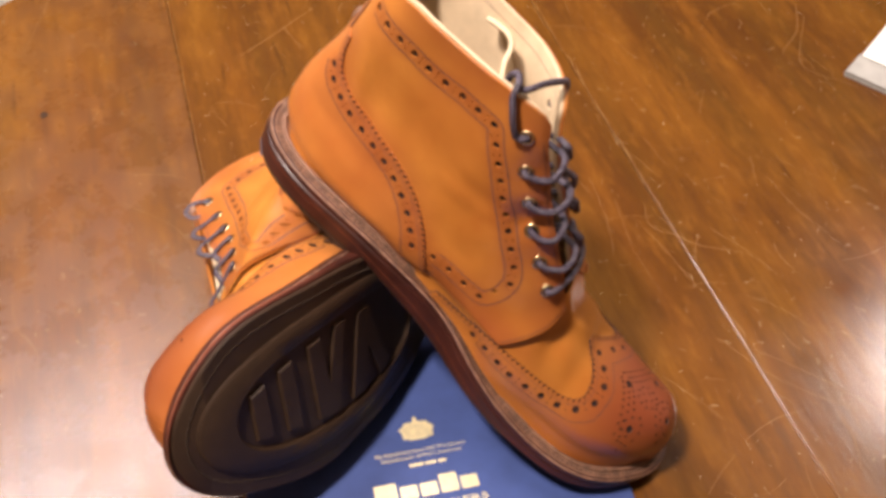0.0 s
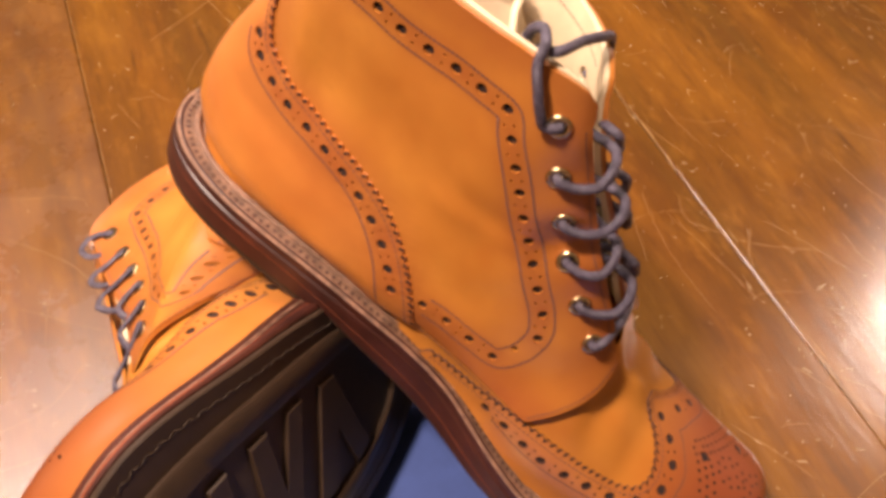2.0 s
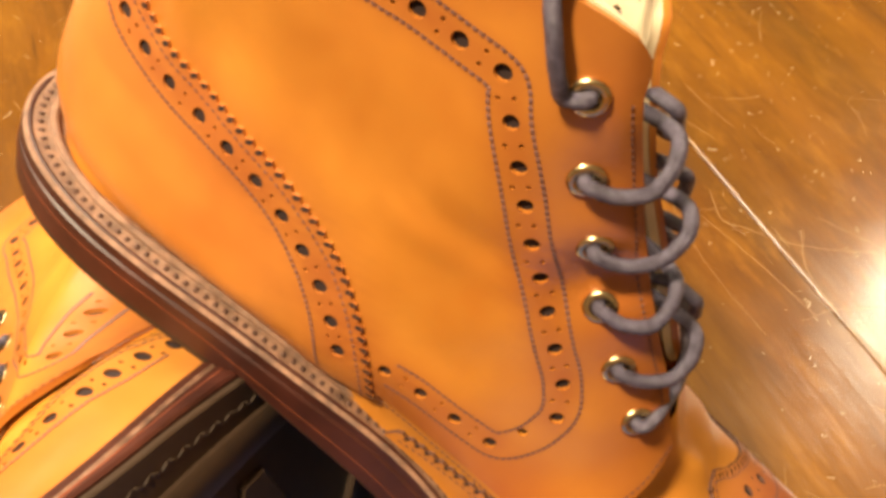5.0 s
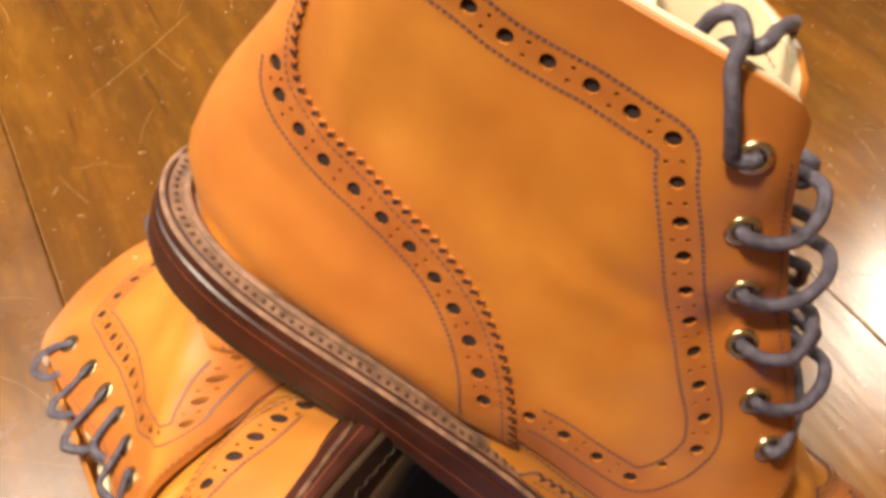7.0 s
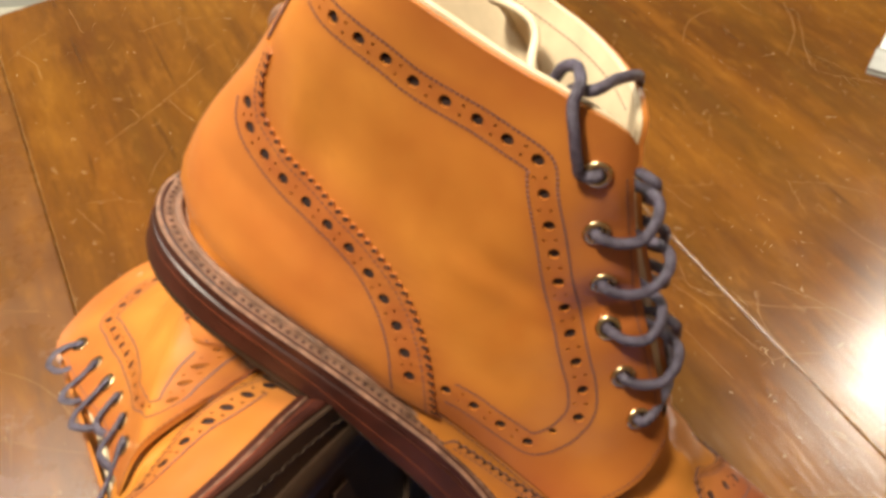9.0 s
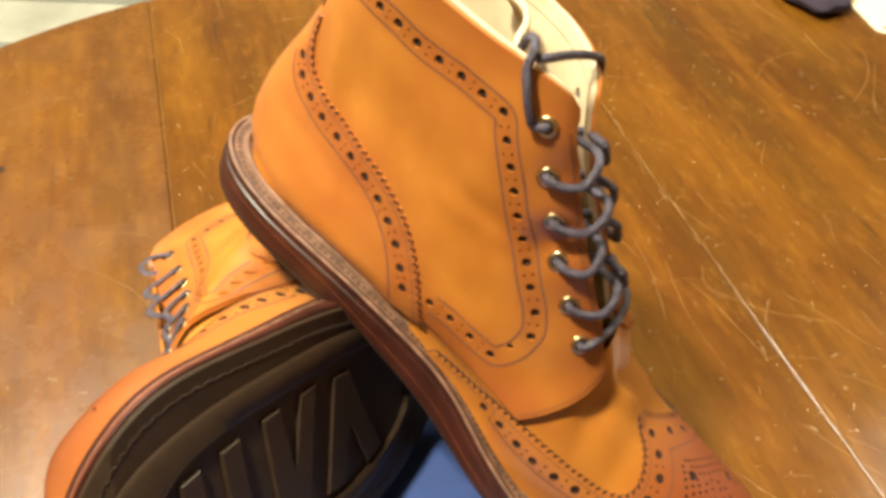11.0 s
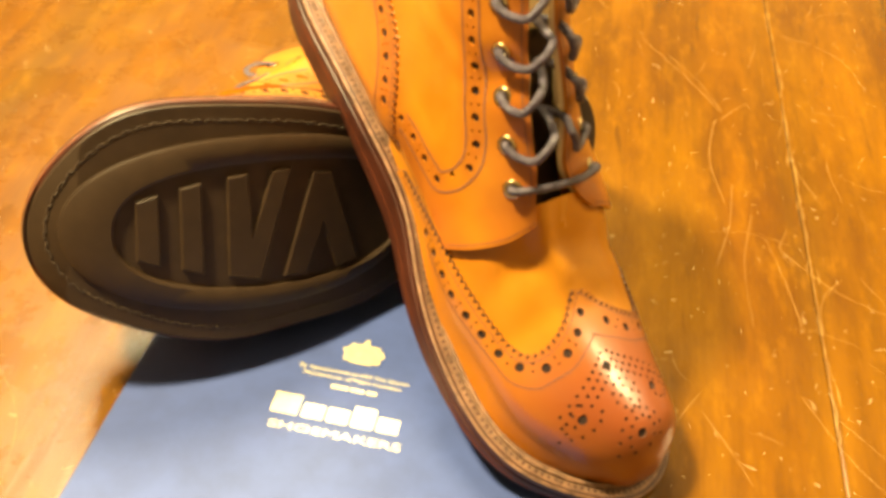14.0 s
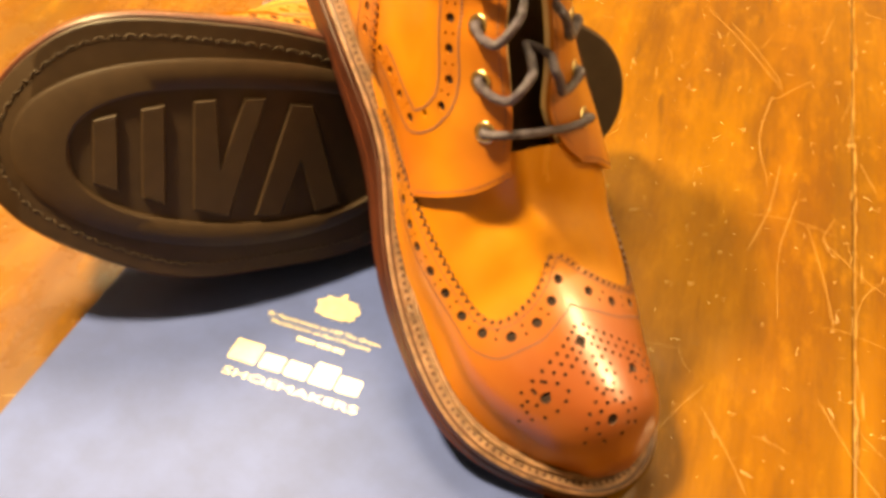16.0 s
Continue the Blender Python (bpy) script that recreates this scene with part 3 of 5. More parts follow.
def tube(bm, points, radius, sides=8, pitch=2.0):
    """A cord along a smooth line, with rounded ends."""
    p = smooth_line(points, pitch)
    t = np.gradient(p, axis=0)
    u = Vector(t[0]).orthogonal().normalized()
    rings = []
    for k in range(len(p)):
        d = Vector(t[k]).normalized()
        u = (u - d * u.dot(d)).normalized()
        w = d.cross(u)
        r = radius * (0.6 if k in (0, len(p) - 1) else 1)
        rings.append([bm.verts.new((Vector(p[k]) + (u * math.cos(a) + w * math.sin(a)) * r) * 0.001) for a in np.arange(sides) * 2 * math.pi / sides])
    for a, b in zip(rings, rings[1:]):
        for i in range(sides):
            bm.faces.new((a[i], a[(i + 1) % sides], b[(i + 1) % sides], b[i]))
    bm.faces.new(rings[0][::-1])
    bm.faces.new(rings[-1])


def ring_at(bm, centre, normal, big, small, n=18, m=8, flat=0.7):
    nn = Vector(normal).normalized()
    u = nn.orthogonal().normalized()
    v = nn.cross(u)
    rows = []
    for a in np.arange(n) * 2 * math.pi / n:
        o = u * math.cos(a) + v * math.sin(a)
        rows.append([bm.verts.new((Vector(centre) + o * (big + small * math.cos(b)) + nn * (small * flat * math.sin(b))) * 0.001) for b in np.arange(m) * 2 * math.pi / m])
    for i in range(n):
        for j in range(m):
            bm.faces.new((rows[i][j], rows[(i + 1) % n][j], rows[(i + 1) % n][(j + 1) % m], rows[i][(j + 1) % m]))


# ---- the pattern of the boot, lines in millimetres ----
FRONT_EDGE = ((183, 78), (172, 93), (156, 111), (138, 131), (122, 152), (115.5, 162))
COLLAR = ((108, 172.5), (101, 173.5), (90, 173), (71, 171), (46, 170.2), (30, 170))
QUARTER_FOOT = ((171, 46), (159, 47), (144, 48), (130, 48.5), (113, 49), (90, 47))
QUARTER_TIP = ((183, 78), (183.5, 70), (179, 58), (171, 46))
ROW_COLLAR = ((14, 151.5), (22.4, 150), (31.7, 150), (41.1, 149.8), (51, 148.8), (61.6, 149.4), (72.1, 150.8), (82.3, 151.4), (92.4, 151.9))
ROW_FRONT = ((92.4, 151.9), (99.3, 143.8), (106, 135.8), (112.2, 128.2), (118.6, 120.1), (125.3, 112.2), (132.1, 104.7), (139.5, 97), (147.2, 88.8), (152.2, 79.3))
ROW_FOOT = ((144.8, 60.4), (133.9, 60.5), (123.1, 60.8), (112.4, 59.9))
ROW_TURN = ((152.2, 79.3), (151.2, 69), (144.8, 60.4))
COUNTER_EDGE = ((115, 47), (108.7, 57.9), (95, 74.1), (81.7, 83.9), (66, 90.2), (50.6, 93.3), (36.4, 95.3), (24.3, 97.4), (14.1, 102.1), (10.3, 109.8), (8.5, 121))
COUNTER_ROW = ((99.8, 56.7), (94.2, 63.2), (87, 70), (78.7, 75.7), (70, 80.4), (60.4, 83.8), (50.6, 85.8), (40.8, 86.9), (30.4, 88), (21.1, 90), (12.5, 93.8), (8, 100))
COUNTER_SEAM = ((98, 47.1), (89.5, 59.8), (79, 70.2), (68.3, 77), (57.2, 80.6), (45, 82), (32, 82.8), (23.6, 84.3), (13.5, 87.5), (6.5, 93), (4, 100))
WING_IN = ((211, 0, 60), (220, -8, 57), (226, -17, 53), (228, -24, 48), (226, -29, 44), (219, -32, 41.5), (207, -34, 41), (193, -36, 42.5), (175, -38, 44), (157, -35, 43), (142, -34, 40), (126, -33, 38.5))
WING_ROW_IN = ((227.5, -5.2, 53), (233.4, -13.2, 50), (234.5, -22.5, 44.5), (228.6, -30, 38.5), (219, -33.5, 35), (208.5, -36, 34.5), (198, -37, 34), (187, -38, 34), (177.5, -38, 35), (167, -37.5, 36), (157, -36, 36))
WING_SEAM_IN = ((231, 3, 56), (236, -6, 55), (241, -18, 51), (241, -28, 43), (232, -36, 34), (217, -39, 31), (200, -41, 30), (180, -42, 30), (160, -38, 33))
EYELETS = ((107.5, 158.5), (118, 141), (129.7, 126.3), (141.1, 111.5), (155.1, 98.4), (168.9, 86.1))
BIG, SMALL = 2.05, 0.62


def hole_row(line, side, skip_first=False, radius=BIG, tiny=True):
    """A brogued row: large holes at the given points, and a pair of tiny ones between each two."""
    rc = [place(p, side) for p in line]
    big = [(q, radius) for q in (rc[1:] if skip_first else rc)]
    small = []
    if tiny:
        for a, b in zip(rc, rc[1:]):
            m = (a + b) / 2
            d = pick(GRID, [b])[0] - pick(GRID, [a])[0]
            s = np.cross(pick(NORMAL, [m])[0], d)
            s /= max(1e-6, np.linalg.norm(s))
            for k in (-1.7, 1.7):
                small.append((m + to_rc([m], [s * k])[0], SMALL))
    return big + small


def medallion():
    """The punched rosette on the toe."""
    out = []
    for x, y in ((245.5, 0), (260, -18), (276, 1), (261, 18.5)):
        out.append((x, y, 2.1))
    for k in range(9):
        t = k / 8
        for gap in (0.0, 4.1, 8.2):
            out += [(239.5 + gap + 15 * t, 4 + 25 * t ** 1.2, 0.85), (239.5 + gap + 15 * t, 0 - 24 * t ** 1.2, 0.85)]
    for cx, cy, r, a0, a1, n in ((260, -17, 6.0, 100, 350, 9), (261, 22, 6.0, 10, 260, 9),
                                 (276, 2, 6.0, -150, 150, 10), (276, 2, 9.5, -110, 110, 10), (259, 2, 6.5, 0, 324, 10), (259, 2, 3.2, 0, 270, 4)):
        for k in range(n):
            a = math.radians(a0 + (a1 - a0) * k / max(1, n - 1))
            out.append((cx - r * math.cos(a), cy + r * math.sin(a), 0.85))
    return out


def toe_place(x, y):
    """The place on top of the toe under (x, y)."""
    d = ((GRID[:34, :, :2] - (x, y)) ** 2).sum(2) + (GRID[:34, :, 2] < 25) * 1e4
    i, j = np.unravel_index(d.argmin(), d.shape)
    best = np.array((i, j), float)
    for size in (1.0, 0.15):
        tries = best + STEP * size
        tries = np.clip(tries, 0, (NR - 1, NC - 1))
        d = ((pick(GRID, tries)[:, :2] - (x, y)) ** 2).sum(1)
        best = tries[d.argmin()]
    return best


def punch(holes):
    return [circle(q, r, 12 if r > 1 else 6) for q, r in holes]


def crease(p):
    """The fold that runs over the vamp from the facing to the peak of the wing, with a hollow behind it."""
    if p[2] < 45 or not 176 < p[0] < 214:
        return 0.0
    t = (p[0] - 178) / 34
    off = p[1] - (-17 + 19 * t)
    ends = max(0.0, math.sin(math.pi * min(1, max(0, t * 0.86 + 0.14))))
    return ends * (2.4 * math.exp(-(off / 4.5) ** 2) - 2.2 * math.exp(-((off + 11) / 6.5) ** 2))


def leather_parts(slumped):
    """All leather pieces of the left boot as (name, bmesh, material, label) rows."""
    made = []
    dark, thread = bmesh.new(), bmesh.new()
    # vamp: the form's front and lower part
    bm = bmesh.new()
    keep = {}
    for i in range(NR - 1):
        for j in range(NC - 1):
            quad = [(i, j), (i, j + 1), (i + 1, j + 1), (i + 1, j)]
            m = np.mean([GRID[q] for q in quad], 0)
            if m[2] < 64 or (m[0] > 178.5 and m[2] < 92):
                for q in quad:
                    if q not in keep:
                        keep[q] = bm.verts.new((GRID[q] + NORMAL[q] * crease(GRID[q])) * 0.001)
                bm.faces.new([keep[q] for q in quad])
    bmesh.ops.recalc_face_normals(bm, faces=bm.faces)
    made.append(("vamp", bm, M_TAN, ""))
    # wing cap
    wi = on_form(WING_IN, -1, 1.0)
    wo = mirrored(wi)
    medal = [(toe_place(x, y), r) for x, y, r in medallion()]
    row = hole_row(WING_ROW_IN, -1)
    holes = row + [(np.array((q[0], NC - 1 - q[1])), r) for q, r in row] + [(toe_place(220, 0.5), BIG)] + medal
    edge_in, edge_out = pinked(wi), pinked(wo)
    for e, k in ((wi, -1), (wo, 1)):
        notches(dark, pinked(shifted(e, -1.0 * k)), 1.36, 0.78)
    end_in, end_out = edge_in[-1], edge_out[-1]
    loop = np.vstack([edge_in[::-1], edge_out[1:], [(end_out[0], NC - 1.4)], [(r, NC - 1.4) for r in np.arange(int(end_out[0]) - 1, 0.9, -1)],
                      [(0.6, c) for c in np.arange(NC - 3, 2, -2)], [(r, 0.4) for r in np.arange(1, int(end_in[0]), 1)], [(end_in[0], 0.4)]])
    made.append(("wing_cap", panel(loop, punch(holes), 0.0, 1.3, dyed=True), M_CAP, "burnished wing cap with punched medallion"))
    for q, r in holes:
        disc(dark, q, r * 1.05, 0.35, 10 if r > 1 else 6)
    for rc, side in ((wi, -1), (wo, 1)):
        stitches(thread, shifted(rc, -2.9 * side), 1.35)
    seam_line = on_form(WING_SEAM_IN, -1, 1.5)
    for rc in (seam_line, mirrored(seam_line)):
        stitches(thread, rc, 1.35, pitch=1.7, fill=0.92, width=0.7)
    # quarters, counters and linings
    for side, word in ((-1, "inner"), (1, "outer")):
        back = 0.0 if side < 0 else NC - 1.0
        col = on_form(COLLAR, side, 1.5)
        front = on_form(FRONT_EDGE, side, 1.5)
        tip = on_form(QUARTER_TIP, side, 1.2)
        foot = on_form(QUARTER_FOOT, side, 2)
        bent = [place(p, side) for p in ((114, 166), (112, 169.5))]
        r_top = col[-1][0]
        seam = [(r, back) for r in np.arange(NR - 2.6, 64, -1.0)]
        arc = [(r_top + (NR - 2.6 - r_top) * t, col[-1][1] + (back - col[-1][1]) * t) for t in np.linspace(0.1, 0.9, 9)]
        low = [place(p, side) for p in ((70, 50), (45, 52), (22, 55))]
        loop = np.vstack([front, bent, col, arc, seam, low[::-1], foot[::-1], tip[::-1][1:-1]])
        holes = hole_row(ROW_COLLAR, side) + hole_row(ROW_FRONT, side, True, 1.85) + hole_row(ROW_FOOT, side, False, 1.85) + [(place((148.8, 69.6), side), 1.3)]
        eyes = [(place(p, side), 2.6) for p in EYELETS]
        # the front band colours in shade under the laces; others darken seams and foot
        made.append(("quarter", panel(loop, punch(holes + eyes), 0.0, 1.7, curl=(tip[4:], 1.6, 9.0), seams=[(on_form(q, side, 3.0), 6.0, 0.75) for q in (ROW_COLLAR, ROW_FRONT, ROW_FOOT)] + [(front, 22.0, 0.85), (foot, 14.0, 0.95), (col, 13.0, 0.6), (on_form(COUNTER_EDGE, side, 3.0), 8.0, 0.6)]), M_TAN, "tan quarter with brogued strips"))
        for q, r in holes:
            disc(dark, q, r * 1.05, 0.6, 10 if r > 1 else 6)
        rim = -0.7 if slumped else 0.15
        facing = shifted(front, -(2.5 if side < 0 else 9.0) * side) if slumped else front
        under_tip, under_foot = (shifted(tip, 4.0 * side), shifted(foot, -4.0 * side)[1:]) if slumped else (tip, foot)
        lining_loop = np.vstack([facing, bent, col + (rim, 0), np.array(arc) + (rim, 0), np.array(seam) + (rim, 0), low[::-1], under_foot[::-1], under_tip[::-1][2:-2]])
        seam_in = bmesh.new()
        stitches(seam_in, shifted(col, -5.5 * side), -2.25, pitch=2.0, fill=0.8, width=0.7, height=-0.4)
        made.append(("lining_seam", seam_in, M_PALE, "pale seam round the lining"))
        made.append(("lining", panel(lining_loop, punch(eyes), -2.2, -0.1, True), M_LINING, "cream leather lining"))
        strip = on_form(ROW_COLLAR + ROW_FRONT[1:] + ROW_TURN[1:] + ROW_FOOT[1:], side, 1.2)
        middle = lifted(strip, 0)
        for gap in (-4.4, 4.4):
            edge = shifted(strip, gap)
            near = np.linalg.norm(lifted(edge, 0)[:, None] - middle[None], axis=2).min(1)
            stitches(thread, edge[near > 4.1], 1.75, pitch=1.7, fill=0.9, width=0.85)
        stitches(thread, shifted(front, -2.2 * side), 1.75, pitch=1.9)
        stitches(thread, shifted(tip, 1.8 * side), 3.2, pitch=1.9)
        stitches(thread, shifted(foot, -1.6 * side), 1.75, pitch=1.9)
        # counter with its strip up the back
        rc_edge = on_form(COUNTER_EDGE, side, 1.0)
        ce = pinked(rc_edge)
        notches(dark, pinked(shifted(rc_edge, -1.0 * side)), 2.76, 0.86)
        up = [(r, back + (0 - side) * 3.2) for r in np.arange(math.ceil(ce[-1][0]), NR - 2.8, 1.0)]
        seam = [(r, back) for r in np.arange(NR - 2.8, 49, -1.0)]
        stitches(thread, np.array(up) + (0, 0.25 * -side), 2.2, pitch=1.5, fill=1.0, width=1.3, height=0.6)
        heel = [(r, back + (0 - side) * 0.5) for r in np.arange(49, place((93, 39), side)[0], -1.0)]
        loop = np.vstack([ce, up, seam, heel])
        holes = hole_row(COUNTER_ROW, side)
        # darker along row and edge, and towards the welt
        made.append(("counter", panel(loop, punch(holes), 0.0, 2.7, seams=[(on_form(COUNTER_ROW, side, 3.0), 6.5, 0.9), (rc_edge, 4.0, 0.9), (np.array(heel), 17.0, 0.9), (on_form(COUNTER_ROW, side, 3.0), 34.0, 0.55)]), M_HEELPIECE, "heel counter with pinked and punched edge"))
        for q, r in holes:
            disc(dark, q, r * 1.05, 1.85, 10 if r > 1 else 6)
        rc = on_form(COUNTER_EDGE, side, 1.5)
        for k in (2.4,):
            stitches(thread, shifted(rc, -(k + 0.6) * side), 2.75)
        stitches(thread, on_form(COUNTER_SEAM, side, 1.5), 2.75, pitch=1.7, fill=0.9, width=0.85)
    made.append(("stitching", thread, M_THREAD, "dark brown stitching"))
    made.append(("perforation_backing", dark, M_HOLE, "dark backing of the punched holes, and shadow ovals at pinked edges"))
    return made


# ---- sole, eyelets, laces ----
def prism(bm, loop, rise, bevel=0.9):
    """A raised tread block on the underside."""
    cx, cy = (sum(p[k] for p in loop) / len(loop) for k in (0, 1))
    n = len(loop)
    area = sum(loop[i][0] * loop[(i + 1) % n][1] - loop[(i + 1) % n][0] * loop[i][1] for i in range(n))
    rings = []
    for inset, z in ((0, 0.6), (0, -rise + bevel), (bevel, -rise)):
        ring = []
        for i, (x, y) in enumerate(loop):
            a, b = Vector(loop[i - 1]), Vector(loop[(i + 1) % n])
            p = Vector((x, y))
            d1, d2 = (p - a).normalized(), (b - p).normalized()
            nn = Vector((-(d1.y + d2.y), d1.x + d2.x))
            nn = nn.normalized() * (1 if area > 0 else -1) if nn.length > 1e-6 else Vector((0, 0))
            q = p + nn * inset
            ring.append(bm.verts.new((q.x * 0.001, q.y * 0.001, (under(q.x) + z) * 0.001)))
        rings.append(ring)
    for r, s in zip(rings, rings[1:]):
        for i in range(n):
            bm.faces.new((r[i], r[(i + 1) % n], s[(i + 1) % n], s[i]))
    bm.faces.new(rings[-1])
    bmesh.ops.recalc_face_normals(bm, faces=bm.faces)
    return bm


def oval(cx, cy, a, b, e, n=96):
    return [(cx + a * sgn_pow(math.cos(t), 2 / e), cy + b * sgn_pow(math.sin(t), 2 / e)) for t in np.arange(n) * 2 * math.pi / n]


def tread_ring():
    """The broad raised oval of the forepart's tread."""
    bm = bmesh.new()
    outer, inner = oval(198, 13.5, 88, 41.8, 2.15), oval(190, 14.2, 73.5, 30.5, 2.4)
    rows = []
    for loop, z in ((outer, 0.5), (outer, -1.4), (oval(198, 13.5, 86.6, 40.4, 2.15), -2.4), (oval(190, 14.2, 74.8, 31.8, 2.4), -2.4), (inner, -1.4), (inner, 0.5)):
        rows.append([bm.verts.new((x * 0.001, y * 0.001, (under(x) + z) * 0.001)) for x, y in loop])
    n = len(outer)
    for r, s in zip(rows, rows[1:]):
        for i in range(n):
            bm.faces.new((r[i], r[(i + 1) % n], s[(i + 1) % n], s[i]))
    bmesh.ops.recalc_face_normals(bm, faces=bm.faces)
    return bm


BARS = (((254.6, 0), (245, -3), (244, 30.6), (254.5, 27.5)), ((235.9, -5.6), (226.4, -7.9), (224.8, 36), (234.9, 33)),
        ((215.2, -10), (205.7, -11.3), (202.7, 19.5), (194.3, -12), (185, -12.2), (198, 41.2), (213.7, 38)),
        ((174, -9.8), (164, -9), (147, 38), (159, 41), (167.5, 16), (175, 42), (186.7, 41)))


def row_on_loop(bm, loop, height, up, pitch, fill, width, tall, first=0.0, last=1.0, zig=0.0):
    p = np.array([(x, y, height(x)) for x, y in loop + loop[:1]])
    s = np.r_[0, np.cumsum(np.linalg.norm(np.diff(p, axis=0), axis=1))]
    for k, t in enumerate(np.arange(s[-1] * first, s[-1] * last - pitch, pitch)):
        a = np.array([np.interp(t, s, p[:, i]) for i in range(3)])
        b = np.array([np.interp(t + pitch * fill, s, p[:, i]) for i in range(3)])
        if zig:
            d = b - a
            side = np.array((-d[1], d[0], 0)) / max(1e-6, np.hypot(d[0], d[1])) * zig
            a, b = (a + side, b - side) if k % 2 else (a - side, b + side)
        capsule(bm, a, b, up, width, tall)


def eyelet_frames(side):
    out = []
    for p in EYELETS:
        rc = place(p, side)
        out.append((lifted([rc], 1.9)[0], pick(NORMAL, [rc])[0]))
    return out


def mirrored(rc):
    return np.c_[rc[:, 0], NC - 1 - rc[:, 1]]


def lace_lines():
    """The cords of the loose lacing, eyelet by eyelet."""
    inn, out = eyelet_frames(-1), eyelet_frames(1)
    fwd, up = np.array((0.76, 0, 0.65)), np.array((-0.6, 0, 0.8))
    lines = []
    a, n = inn[5]
    b, m = out[5]
    lines.append([a - n * 3, a + n * 2.2, a * 0.75 + b * 0.25 + fwd * 7, a * 0.5 + b * 0.5 + fwd * 8, a * 0.25 + b * 0.75 + fwd * 7, b + m * 2.2, b - m * 3])
    for i in (1, 2, 3, 4):
        for (a, n), (b, m), side in ((inn[i], out[i], -1), (out[i], inn[i], 1)):
            x, z = EYELETS[i]
            half = lifted([place((x + 4.5, z + 2.0), side)], 4.2)[0]
            edge = lifted([place((x + 7.5, z + 5.0), side)], 3.8)[0]
            mid = (a + b) / 2
            over = np.array((0, -side, 0.0))
            big = (1.25 if i == 2 else 0.9) * (1 if side < 0 else 0.55)
            lines.append([a - n * 4, a + n * 2.0, half - up * 2.0, edge + fwd * 2.5 - up * 2.5 * big, edge + fwd * 6.0 * big + up * 2.0 + over * 1.5,
                          edge + fwd * 6.0 * big + up * 7.0 + over * 5, mid * 0.6 + edge * 0.4 + fwd * 3 + up * 10, mid + up * 11 - fwd * 5])
    x, z = EYELETS[0]
    for (a, n), side, tall in ((inn[0], -1, 7.0), (out[0], 1, 6.5)):
        if side < 0:
            # the inner end runs straight up beside its eyelet and over the collar
            q = [lifted([place(p, side)], r)[0] for p, r in (((x - 3.5, z - 2.0), 3.4), ((x - 7.0, z + 2.0), 5.6), ((x - 12.0, z + 9), 6.4), ((x - 17.0, z + 16), 4.4))]
            lines.append([a - n * 4, a + n * 1.0, *q, q[3] + (-1, 1, 4.5), q[3] + (-4, 5, 6.5), q[3] + (-7, 9, 2), q[3] + (-7, 11, -8)])
            continue
        p1 = lifted([place((x - 1, z + 4), side)], 3.2)[0]
        p2 = lifted([place((x - 2, z + 9), side)], 3.0)[0]
        p3 = lifted([place((x - 3, z + 14), side)], 2.6)[0]
        r = lifted([place((x - 16.0, z + 16), -1)], 2.5)[0]
        over = np.array((0, -side, 0.0))
        lines.append([a - n * 4, a + n * 1.8, p1, p2, p3 + (-1, -1, 1.5), p3 * 0.78 + r * 0.22 + (0, 0, 4), p3 * 0.45 + r * 0.55 + (0, 0, 4.5), r + (1, 2, 3), r + (-2, 6, 0), r + (-4, 9, -8)])
    return lines


